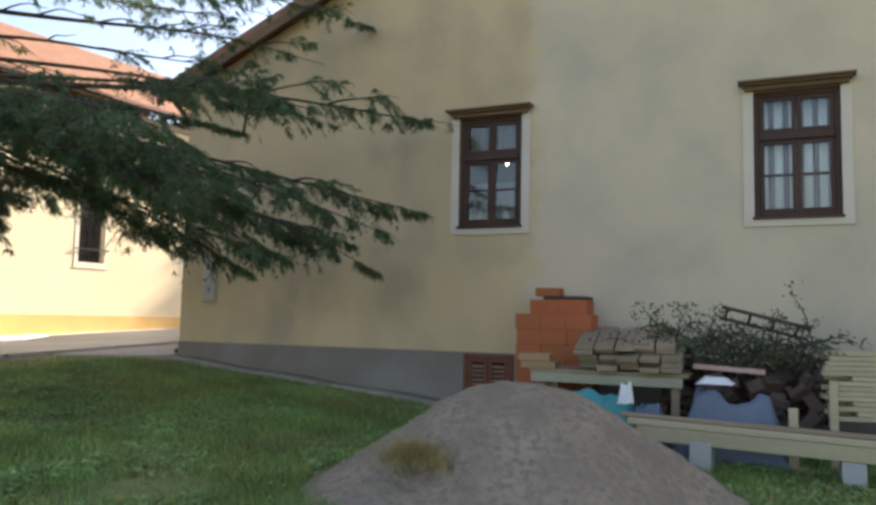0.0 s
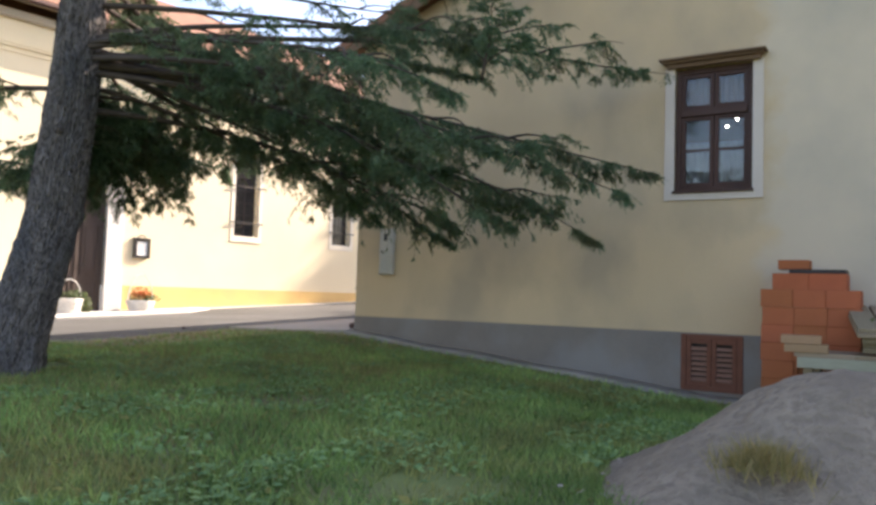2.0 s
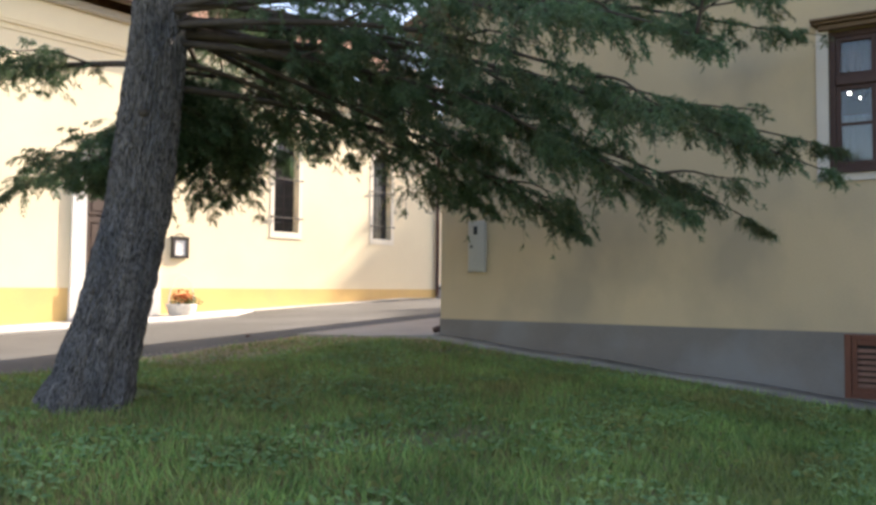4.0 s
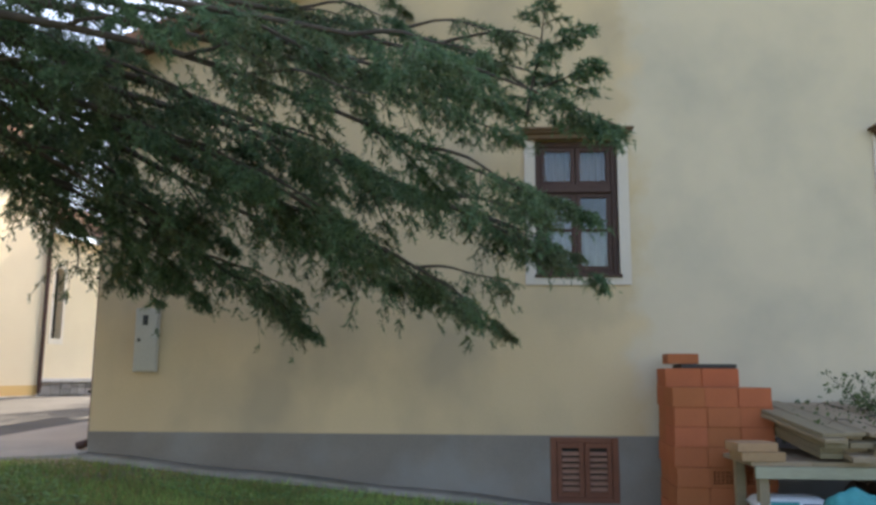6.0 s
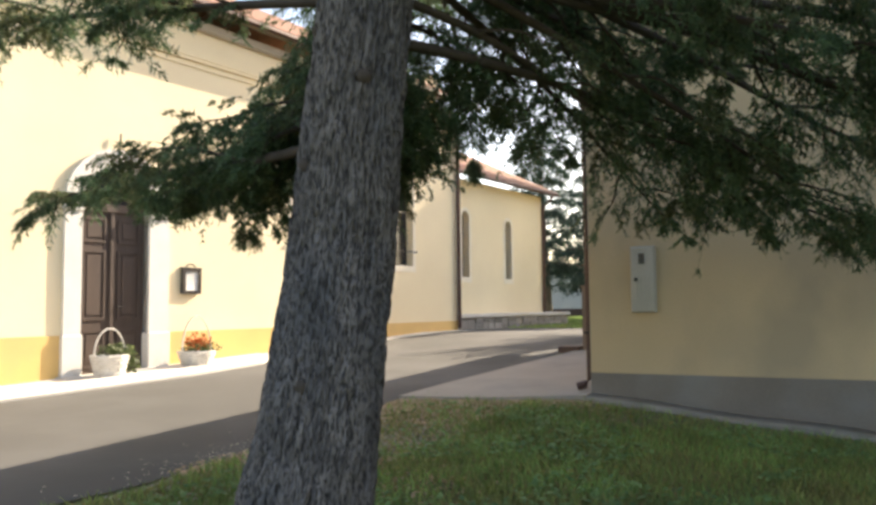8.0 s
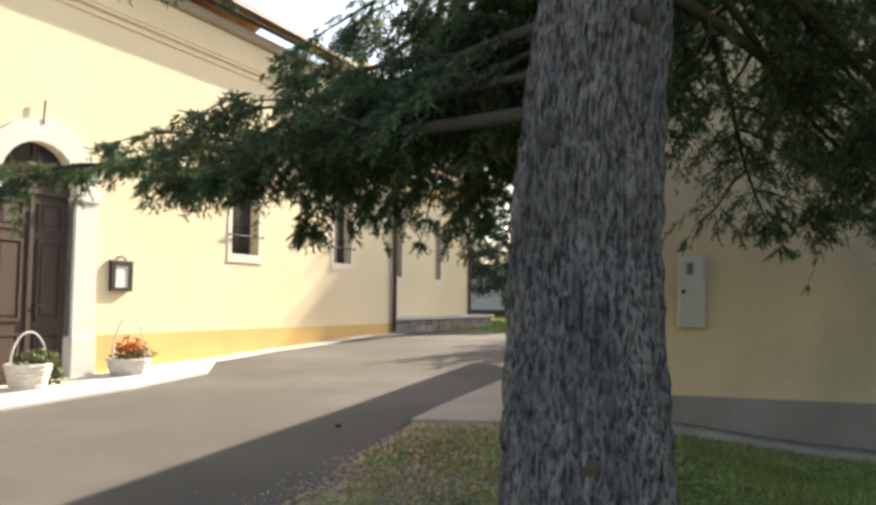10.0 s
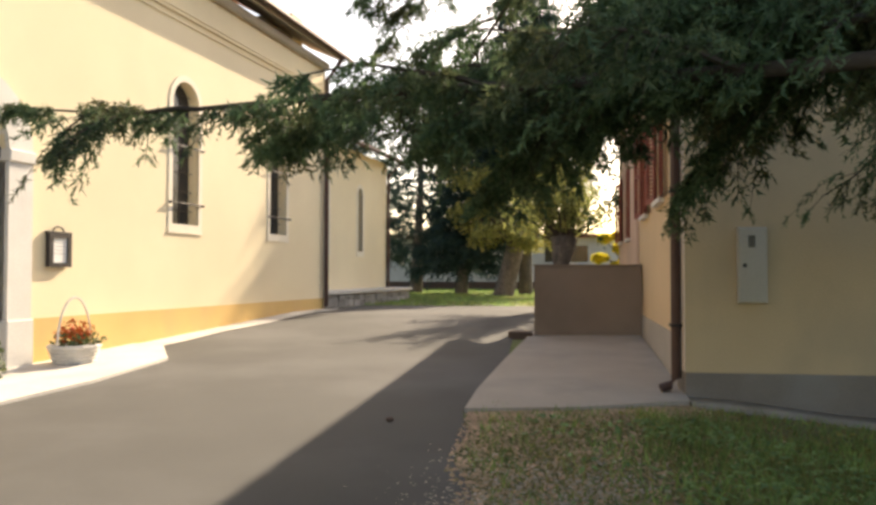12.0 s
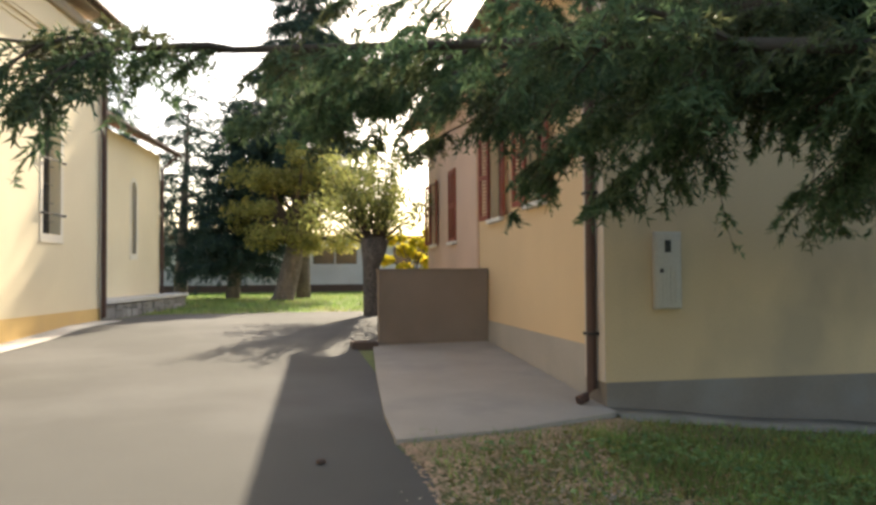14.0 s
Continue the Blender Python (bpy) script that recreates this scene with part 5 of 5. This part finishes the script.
stack = thing("block_stack", "stack of orange hollow clay blocks against the plaster wall", "block stack", pose(6.66, -1.08, float(gz(6.9, -0.9)) + 0.02))
bl, bw_, bh = 0.333, 0.40, 0.20
hollow = None
solid = None
LAY = [(3, True), (3, False), (3, True), (3, False), (3, False), (3, False), (3, False), (0, False)]
for lv, (cnt, cells) in enumerate(LAY):
    for dy in (0, 1):
        for k in range(2 if dy else cnt):
            x = k * (bl + 0.003) * (1.18 if dy else 1) + 0.04 * dy + 0.008 * ((lv * 7 + k * 3) % 3 - 1)
            show = cells and k >= 1 and dy == 0
            if show and hollow is None:
                o = part("block", block_data(bl, bw_, bh - 0.002), M_CLAY, stack)
                hollow = o.data
            elif not show and solid is None:
                o = part("block", block_mesh(bl, bw_, bh - 0.002), M_CLAY, stack)
                solid = o.data
            else:
                o = new("block", hollow if show else solid)
                o.parent = stack
            o.scale.x = 1.18 if dy else 1.0
            o.location = (x, dy * (bw_ + 0.07) + 0.01 * ((lv + k) % 2), 0.04 + lv * bh)
part("block", box(0.09, 0.43, 0.55, 0.80, 0.09 + 8 * bh, 0.09 + 8 * bh + 0.11, 0.005), M_CLAY, stack, "dusty clay block on top")
part("board", box(0.22, 0.82, 0.49, 0.86, 0.04 + 8 * bh, 0.085 + 8 * bh, 0.004), M_IRON, stack, "dark board")
part("pallet_board", box(-0.05, 1.10, -0.02, 0.92, 0, 0.038, 0.004), M_PLANK, stack, "wooden base board")


def plank_stack(name, m, rows, length, width, thick, material, label, seed, jitter=0.06, cols=3):
    rs2 = random.Random(seed)
    t = thing(name, label, "timber stack", m)
    for j in range(rows):
        for i in range(cols):
            dx = rs2.uniform(-jitter, jitter)
            part("plank", box(dx, length + dx + rs2.uniform(-0.1, 0.1), i * (width + 0.004), i * (width + 0.004) + width - rs2.uniform(0, 0.02), j * thick, (j + 1) * thick - 0.004, 0.003,
                              Matrix.Rotation(rs2.uniform(-0.012, 0.012), 4, "Z")), material, t)
    return t


gz0 = float(gz(8.2, -1.2))
# low platform of boards under the planks
tbl = thing("board_table", "rough low board platform holding old planks", "table", pose(7.12, -1.95, gz0))
part("top", box(0, 0.55, 0, 0.82, 0.80, 0.84, 0.004), M_PLANK, tbl, "grey boards")
part("top", box(0.555, 1.80, 0, 1.45, 0.80, 0.84, 0.004), M_PLANK, tbl, "grey boards")
part("front_board", box(0.03, 1.75, -0.03, 0.0, 0.69, 0.798, 0.004), M_PLANK_PALE, tbl, "pale greenish front board")
for x, ys in ((0.08, (0.04, 0.68)), (1.62, (0.04, 1.28))):
    for y in ys:
        part("leg", box(x, x + 0.09, y, y + 0.09, 0, 0.798, 0.004), M_PLANK, tbl)
plank_stack("plank_stack", pose(8.86, -1.98, gz0 + 0.86, 0, -8, 93), 3, 1.5, 0.225, 0.055, M_PLANK, "grey weathered planks piled on a board platform", 4, 0.10, 5)
plank_stack("plank_stack", pose(8.78, -1.86, gz0 + 1.045, 0, -9, 98), 2, 1.4, 0.22, 0.04, M_PLANK, "loose weathered planks lying askew on top", 5, 0.14, 5)
plank_stack("plank_stack", pose(7.02, -1.99, gz0 + 0.842, 0, 0, 5), 2, 0.34, 0.30, 0.085, M_OFFCUT, "short reddish timber offcuts", 6, 0.02, 1)
plank_stack("plank_stack", pose(10.40, -2.0, gz0 + 0.45, 0, -1, 4), 14, 2.2, 0.16, 0.05, M_PLANK_NEW, "uneven stack of sawn boards", 7, 0.16, 5)
rk = thing("rack", "timber rack carrying sawn boards", "rack", pose(10.3, -2.05, gz0))
for x in (0.0, 2.0):
    for y in (0.0, 0.85):
        part("post", box(x, x + 0.08, y, y + 0.08, -0.05, 0.85 if x == 0 else 0.42, 0.004), M_PLANK_NEW, rk)
    part("bearer", box(x, x + 0.08, 0.08, 0.85, 0.36, 0.44, 0.004), M_PLANK_NEW, rk)

# long beams on concrete blocks
bz = float(gz(9.5, -2.8))
bmz = thing("beam_stack", "long pale timber beams resting on concrete blocks", "timber beam", pose(8.55, -2.95, bz + 0.27, 0, 1.5, -1))
for j, (dy, h0, h1, mt) in enumerate(((0, 0.0, 0.14, M_PLANK_NEW), (0.17, 0.0, 0.14, M_PLANK_NEW), (0.0, 0.145, 0.20, M_PLANK_NEW), (0.16, 0.145, 0.20, M_PLANK), (0.08, 0.205, 0.235, M_PLANK))):
    part("beam", box(-0.05 * j, 5.2 + 0.1 * j, dy, dy + 0.155, h0, h1, 0.005), mt, bmz)
for x in (9.05, 10.35, 12.6):
    cb = thing("concrete_block", "grey concrete block under the timber beams", "concrete block", pose(x, -2.97, float(gz(x, -2.9)) - 0.02), group="blocks under the beams")
    part("body", box(0, 0.2, 0, 0.36, 0, 0.31 - 0.026 * (x - 8.55), 0.006), M_BLOCK, cb)


def crumple(name, x0, x1, y0, y1, z, h, material, label, seed, cat="sheeting"):
    """A draped, crumpled sheet over a lump."""
    n = 44
    V = []
    for j in range(n + 1):
        for i in range(n + 1):
            u, v = i / n, j / n
            x, y = x0 + (x1 - x0) * u, y0 + (y1 - y0) * v
            e = min(1, 5 * min(u, 1 - u)) * min(1, 5 * min(v, 1 - v))
            hh = h * e * (0.75 + 0.35 * noise.noise(Vector((x * 2.5, y * 2.5, seed)))) + min(0.06, h * 0.25) * noise.noise(Vector((x * 6, y * 6, seed * 2))) + min(0.03, h * 0.1) * noise.noise(Vector((x * 15, y * 15, seed)))
            V.append((x + 0.03 * noise.noise(Vector((y * 6, x * 6, seed))), y, z + max(hh, 0)))
    F = [(j * (n + 1) + i, j * (n + 1) + i + 1, (j + 1) * (n + 1) + i + 1, (j + 1) * (n + 1) + i) for j in range(n) for i in range(n)]
    ob = tri_mesh(name, np.array(V), np.array(F), material)
    sol = ob.modifiers.new("thick", "SOLIDIFY")
    sol.thickness = 0.006
    return tagged(ob, label, cat)


def gl(x, y):
    return float(gz(x, y))


def sack(m, l, w, h, label, seed):
    """A plump filled bag with a printed panel and pinched ends."""
    t = thing("building_sack", label, "sack", m)
    n1, n2 = 24, 20
    V = []
    for i in range(n1 + 1):
        u = -1 + 2 * i / n1
        k = (1 - abs(u) ** 6) ** 0.5 * 0.93 + 0.07
        for j in range(n2):
            a = 2 * math.pi * j / n2
            c, d = math.cos(a), math.sin(a)
            q = (abs(c) ** 3.2 + abs(d) ** 3.2) ** (-1 / 3.2)
            wr = 1 + 0.05 * noise.noise(Vector((u * 4, c * 2 + seed, d * 2)))
            V.append((u * l / 2, c * q * w / 2 * wr, h / 2 + d * q * h / 2 * k * wr))
    F = np.array([(i * n2 + j, i * n2 + (j + 1) % n2, (i + 1) * n2 + (j + 1) % n2, (i + 1) * n2 + j) for i in range(n1) for j in range(n2)])
    ob = tri_mesh("bag", np.array(V), F, M_WHITE_BAG, t, "white woven plastic bag")
    ob.data.polygons.foreach_set("use_smooth", [True] * len(F))
    part("print", box(-l * 0.32, l * 0.05, -w * 0.53, -w * 0.49, h * 0.22, h * 0.80, 0.004), M_TEAL, t, "teal printed panel")
    part("print", box(l * 0.10, l * 0.34, -w * 0.53, -w * 0.49, h * 0.30, h * 0.72, 0.004), M_BLUE, t, "blue printed panel")


sg = gl(7.5, -1.8)
for k in range(3):
    sack(pose(7.52 + 0.03 * (k % 2), -1.72, sg + 0.165 * k, 0, 0, 3 - 4 * k), 0.66, 0.42, 0.17, "white plastic building sack with teal and blue print", k)
crumple("blue_tarp", 8.80, 9.98, -2.45, -1.75, gl(9.2, -2.2), 0.84, M_BLUE, "crumpled grey-blue tarpaulin over building goods", 1, "tarpaulin")
crumple("teal_tarp", 7.45, 8.55, -2.55, -2.0, gl(8.2, -2.2), 0.66, M_TEAL, "crumpled teal plastic sheeting on the ground", 2, "tarpaulin")
crumple("white_sheet", 9.05, 9.40, -2.35, -2.0, gl(9.2, -2.2) + 0.80, 0.07, M_WHITE_BAG, "white plastic sheet lying on the tarpaulin", 3)
crumple("blue_sheet", 8.35, 8.75, -2.4, -1.9, gl(8.5, -2.1), 0.72, M_BLUE, "pale blue plastic sheet in the heap", 4)
tagged(mesh_ob("pink_board", box(0, 0.75, 0, 0.35, 0, 0.05, 0.006), M_PINK), "faded pink board on the heap", "board").matrix_world = pose(8.95, -1.72, gl(9.2, -1.7) + 0.92, 0, 3, 3)
bag = crumple("plastic_bag", 8.28, 8.44, -2.62, -2.52, gl(8.3, -2.5) + 0.55, 0.30, M_WHITE_BAG, "small white plastic bag standing on the heap", 6, "bag")
tagged(mesh_ob("post_stub", box(0, 0.09, 0, 0.09, 0, 0.62, 0.005), M_PLANK_NEW), "pale timber post stub", "post").matrix_world = pose(9.92, -2.4, gl(9.9, -2.4))
hp = thing("rubble_heap", "dark heap of building leftovers behind the sheeting", "heap", kind="stuff")
rs3 = random.Random(9)
bm = bmesh.new()
for k in range(300):
    x, y = rs3.uniform(8.6, 10.3), rs3.uniform(-1.7, -0.5)
    s = rs3.uniform(0.05, 0.15)
    z = gl(x, y) + rs3.uniform(0.0, 0.9)
    add_box(bm, -s, s, -s * 0.6, s * 0.6, -s * 0.4, s * 0.4, 0.01, Matrix.Translation((x, y, z)) @ Euler((rs3.uniform(-1, 1), rs3.uniform(-1, 1), rs3.uniform(0, 6))).to_matrix().to_4x4())
part("rubble", bm, M_FARBASE, hp)

# cut branches on the heap
br = thing("cut_branches", "heap of cut branches with withered leaves", "branches", kind="stuff")
rb = np.random.default_rng(8)
bm = bmesh.new()
tips = []
for k in range(210):
    x, y = rb.uniform(8.3, 10.4), rb.uniform(-1.6, -0.5)
    p = np.array([x, y, gl(x, y) + rb.uniform(0.75, 1.25)])
    d = np.array([rb.normal() * 0.9, rb.normal() * 0.35, rb.uniform(-0.15, 0.55)])
    ln = rb.uniform(0.3, 0.75)
    q = p + d / np.linalg.norm(d) * ln
    P = limb_points(p, q, 0.05, 6, 0.05, rb)
    add_tube(bm, [tuple(v) for v in P], [0.011 * (1 - 0.8 * i / 5) for i in range(6)], 5, False)
    tips += [P[3], P[4], P[5]]
part("sticks", bm, M_LIMB, br)
Vs = [leaf_cloud(6, c, (0.13, 0.10, 0.08), 0.026, rb) for c in tips]
Vs += [leaf_cloud(12, (8.6 + rb.normal() * 0.2, -1.1 + rb.normal() * 0.1, gl(8.6, -1.1) + rb.uniform(0.9, 1.65)), (0.12, 0.1, 0.09), 0.026, rb) for _ in range(36)]
leaf_part("withered_leaves", np.concatenate(Vs), M_HERB, br)
lad = thing("ladder", "short weathered wooden ladder lying on the branch heap", "ladder", pose(9.20, -1.3, gl(9.4, -1.2) + 1.50, 62, 14, 4))
for y in (0.0, 0.26):
    part("rail", box(0, 0.95, -0.015, 0.015, y, y + 0.035, 0.003), M_LIMB, lad)
for x in (0.05, 0.3, 0.55, 0.8):
    part("rung", box(x, x + 0.03, -0.012, 0.012, 0.035, 0.26), M_LIMB, lad)

# dry grass tuft in the sand hollow, stones, litter
rd = np.random.default_rng(17)


def blades(n, xs, ys, hs, width, material, name, label, cat, rng, base=None):
    h = rng.uniform(hs[0], hs[1], n)
    a = rng.uniform(0, 2 * math.pi, n)
    z = gz(xs, ys) if base is None else base
    p = np.stack([xs, ys, z - 0.005], 1)
    w = np.stack([np.cos(a), np.sin(a), np.zeros(n)], 1) * width / 2
    lean = np.stack([rng.normal(size=n) * 0.45, rng.normal(size=n) * 0.45, np.ones(n)], 1) * h[:, None]
    V = np.stack([p - w, p + w, p + lean], 1).reshape(-1, 3)
    ob = tri_mesh(name, V, np.arange(len(V)).reshape(-1, 3), material)
    return tagged(ob, label, cat, "", "stuff")


def lawn_points(n, rng, x0, x1, y0, y1):
    x, y = rng.uniform(x0, x1, n), rng.uniform(y0, y1, n)
    keep = (x > lawn_edge(y) + 0.12) & (y < np.where(x > 0, -0.36, -0.5)) & (np.hypot((x - SX) / 1.05, y - SY) > SR * 0.93)
    keep &= np.hypot(x - 0.0, y + 5.72) > 0.42
    keep &= ~((y > -1.0 - 0.35 * np.sin(x * 1.9)) & (rng.random(n) < 0.6))
    patch = np.array([noise.noise(Vector((a * 0.8, b * 0.8, 2.0))) for a, b in zip(x, y)])
    worn = (x < -0.6) & (y > -4.2)
    keep &= (patch + rng.normal(size=n) * 0.18 > -0.42) & ~(worn & (rng.random(n) < 0.75))
    return x[keep], y[keep]


x, y = lawn_points(230000, rd, -2.1, 12.5, -11.5, -0.3)
blades(len(x), x, y, (0.025, 0.115), 0.017, M_BLADE, "grass", "short green lawn grass with bare patches", "grass", rd)
x, y = lawn_points(26000, rd, -2.1, 12.5, -11.5, -0.3)
blades(len(x), x, y, (0.02, 0.06), 0.010, M_BLADE_DRY, "dry_grass", "dry straw-coloured grass among the lawn", "grass", rd)
x, y = lawn_points(85000, rd, -2.1, 4.6, -8.0, -0.3)
# thicker towards the corner: yellowed grass, and warm light put into its colour
keep = rd.random(len(x)) < np.clip(1.15 - 0.22 * np.maximum(x, 0), 0.15, 1)
x, y = x[keep], y[keep]
blades(len(x), x, y, (0.03, 0.085), 0.013, M_BLADE_DRY, "straw_grass", "yellowing grass by the house corner, partly coloured for warm light", "grass", rd)
x, y = rd.uniform(-9, 5, 26000), rd.uniform(13.2, 33, 26000)
blades(len(x), x, y, (0.04, 0.12), 0.03, M_BLADE, "far_grass", "sunlit grass under the far trees", "grass", rd)
n = 900
x, y = SX - 0.48 + rd.normal(size=n) * 0.11, SY - 1.02 + rd.normal(size=n) * 0.09
zb = gz(x, y) + 0.36 - 0.25 * np.hypot(x - SX + 0.48, y - SY + 1.02)
blades(n, x, y, (0.05, 0.20), 0.008, M_BLADE_DRY, "dry_tuft", "dry brown grass tuft in the sand heap", "grass", rd, zb)


def scatter(name, n, xs, ys, size, material, label, cat, rng, lift=0.012):
    z = gz(xs, ys) + lift
    p = np.stack([xs, ys, z], 1)
    a = rng.uniform(0, 2 * math.pi, n)
    u = np.stack([np.cos(a), np.sin(a), rng.normal(size=n) * 0.25], 1)
    v = np.stack([-np.sin(a), np.cos(a), rng.normal(size=n) * 0.25], 1)
    s = (size * rng.uniform(0.5, 1.5, n))[:, None]
    top = p + np.array([0, 0, 1.0]) * s * 0.35
    V = np.stack([p - u * s, p + v * s * 0.6, p + u * s, p - v * s * 0.6, top], 1).reshape(-1, 3)
    F = np.array([(0, 1, 4), (1, 2, 4), (2, 3, 4), (3, 0, 4)])[None] + (np.arange(n) * 5)[:, None, None]
    return tagged(tri_mesh(name, V, F.reshape(-1, 3), material), label, cat, "", "stuff")


n = 14000
x = rd.uniform(-2.15, 1.2, n)
y = rd.uniform(-4.6, -0.5, n)
k = (x > lawn_edge(y) - 0.1) & (rd.random(n) < np.clip(0.95 - (x + 2.0) * 0.36, 0, 1))
scatter("leaf_litter", int(k.sum()), x[k], y[k], 0.026, M_LITTER, "brown fallen leaves and needles at the lawn edge", "fallen leaves", rd)
n = 3800
x = rd.uniform(-2.1, 0.1, n)
y = -0.80 + 0.26 * (x + 2.1) - np.abs(rd.normal(size=n)) * 0.28
scatter("apron_litter", n, x, y, 0.024, M_LITTER, "dry leaves and needles along the apron edge", "fallen leaves", rd)
n = 5200
x = -1.35 + rd.normal(size=n) * 0.42
y = -3.7 + rd.normal(size=n) * 0.75
scatter("gravel", n, x, y, 0.017, M_GRAVEL, "fine pale gravel showing through the worn lawn", "gravel", rd)
n = 900
x, y = rd.uniform(-1.5, 9, n), rd.uniform(-9.5, -0.6, n)
scatter("scattered_leaves", n, x, y, 0.034, M_LEAF_Y, "scattered pale fallen leaves on the grass", "fallen leaves", rd, 0.05)
n = 120
x, y = rd.uniform(6.2, 9.6, n), rd.uniform(-6.4, -3.4, n)
scatter("pebbles", n, x, y, 0.03, M_GRAVEL, "small pebbles round the sand heap", "pebbles", rd, 0.02)

x, y = lawn_points(34000, rd, -1.6, 11.5, -10.8, -0.5)
k = np.array([noise.noise(Vector((a * 0.9, b * 0.9, 7.0))) for a, b in zip(x, y)]) > -0.02
scatter("lawn_weeds", int(k.sum()), x[k], y[k], 0.031, M_WEED, "small light green broadleaf weeds in the lawn", "weeds", rd, 0.045)
tagged(mesh_ob("stone", box(-0.035, 0.03, -0.03, 0.03, 0, 0.035, 0.012), M_FARBASE), "small dark stone lying on the asphalt", "stone").matrix_world = pose(-2.81, -1.24, gl(-2.81, -1.24) + 0.015, 0, 0, 30)
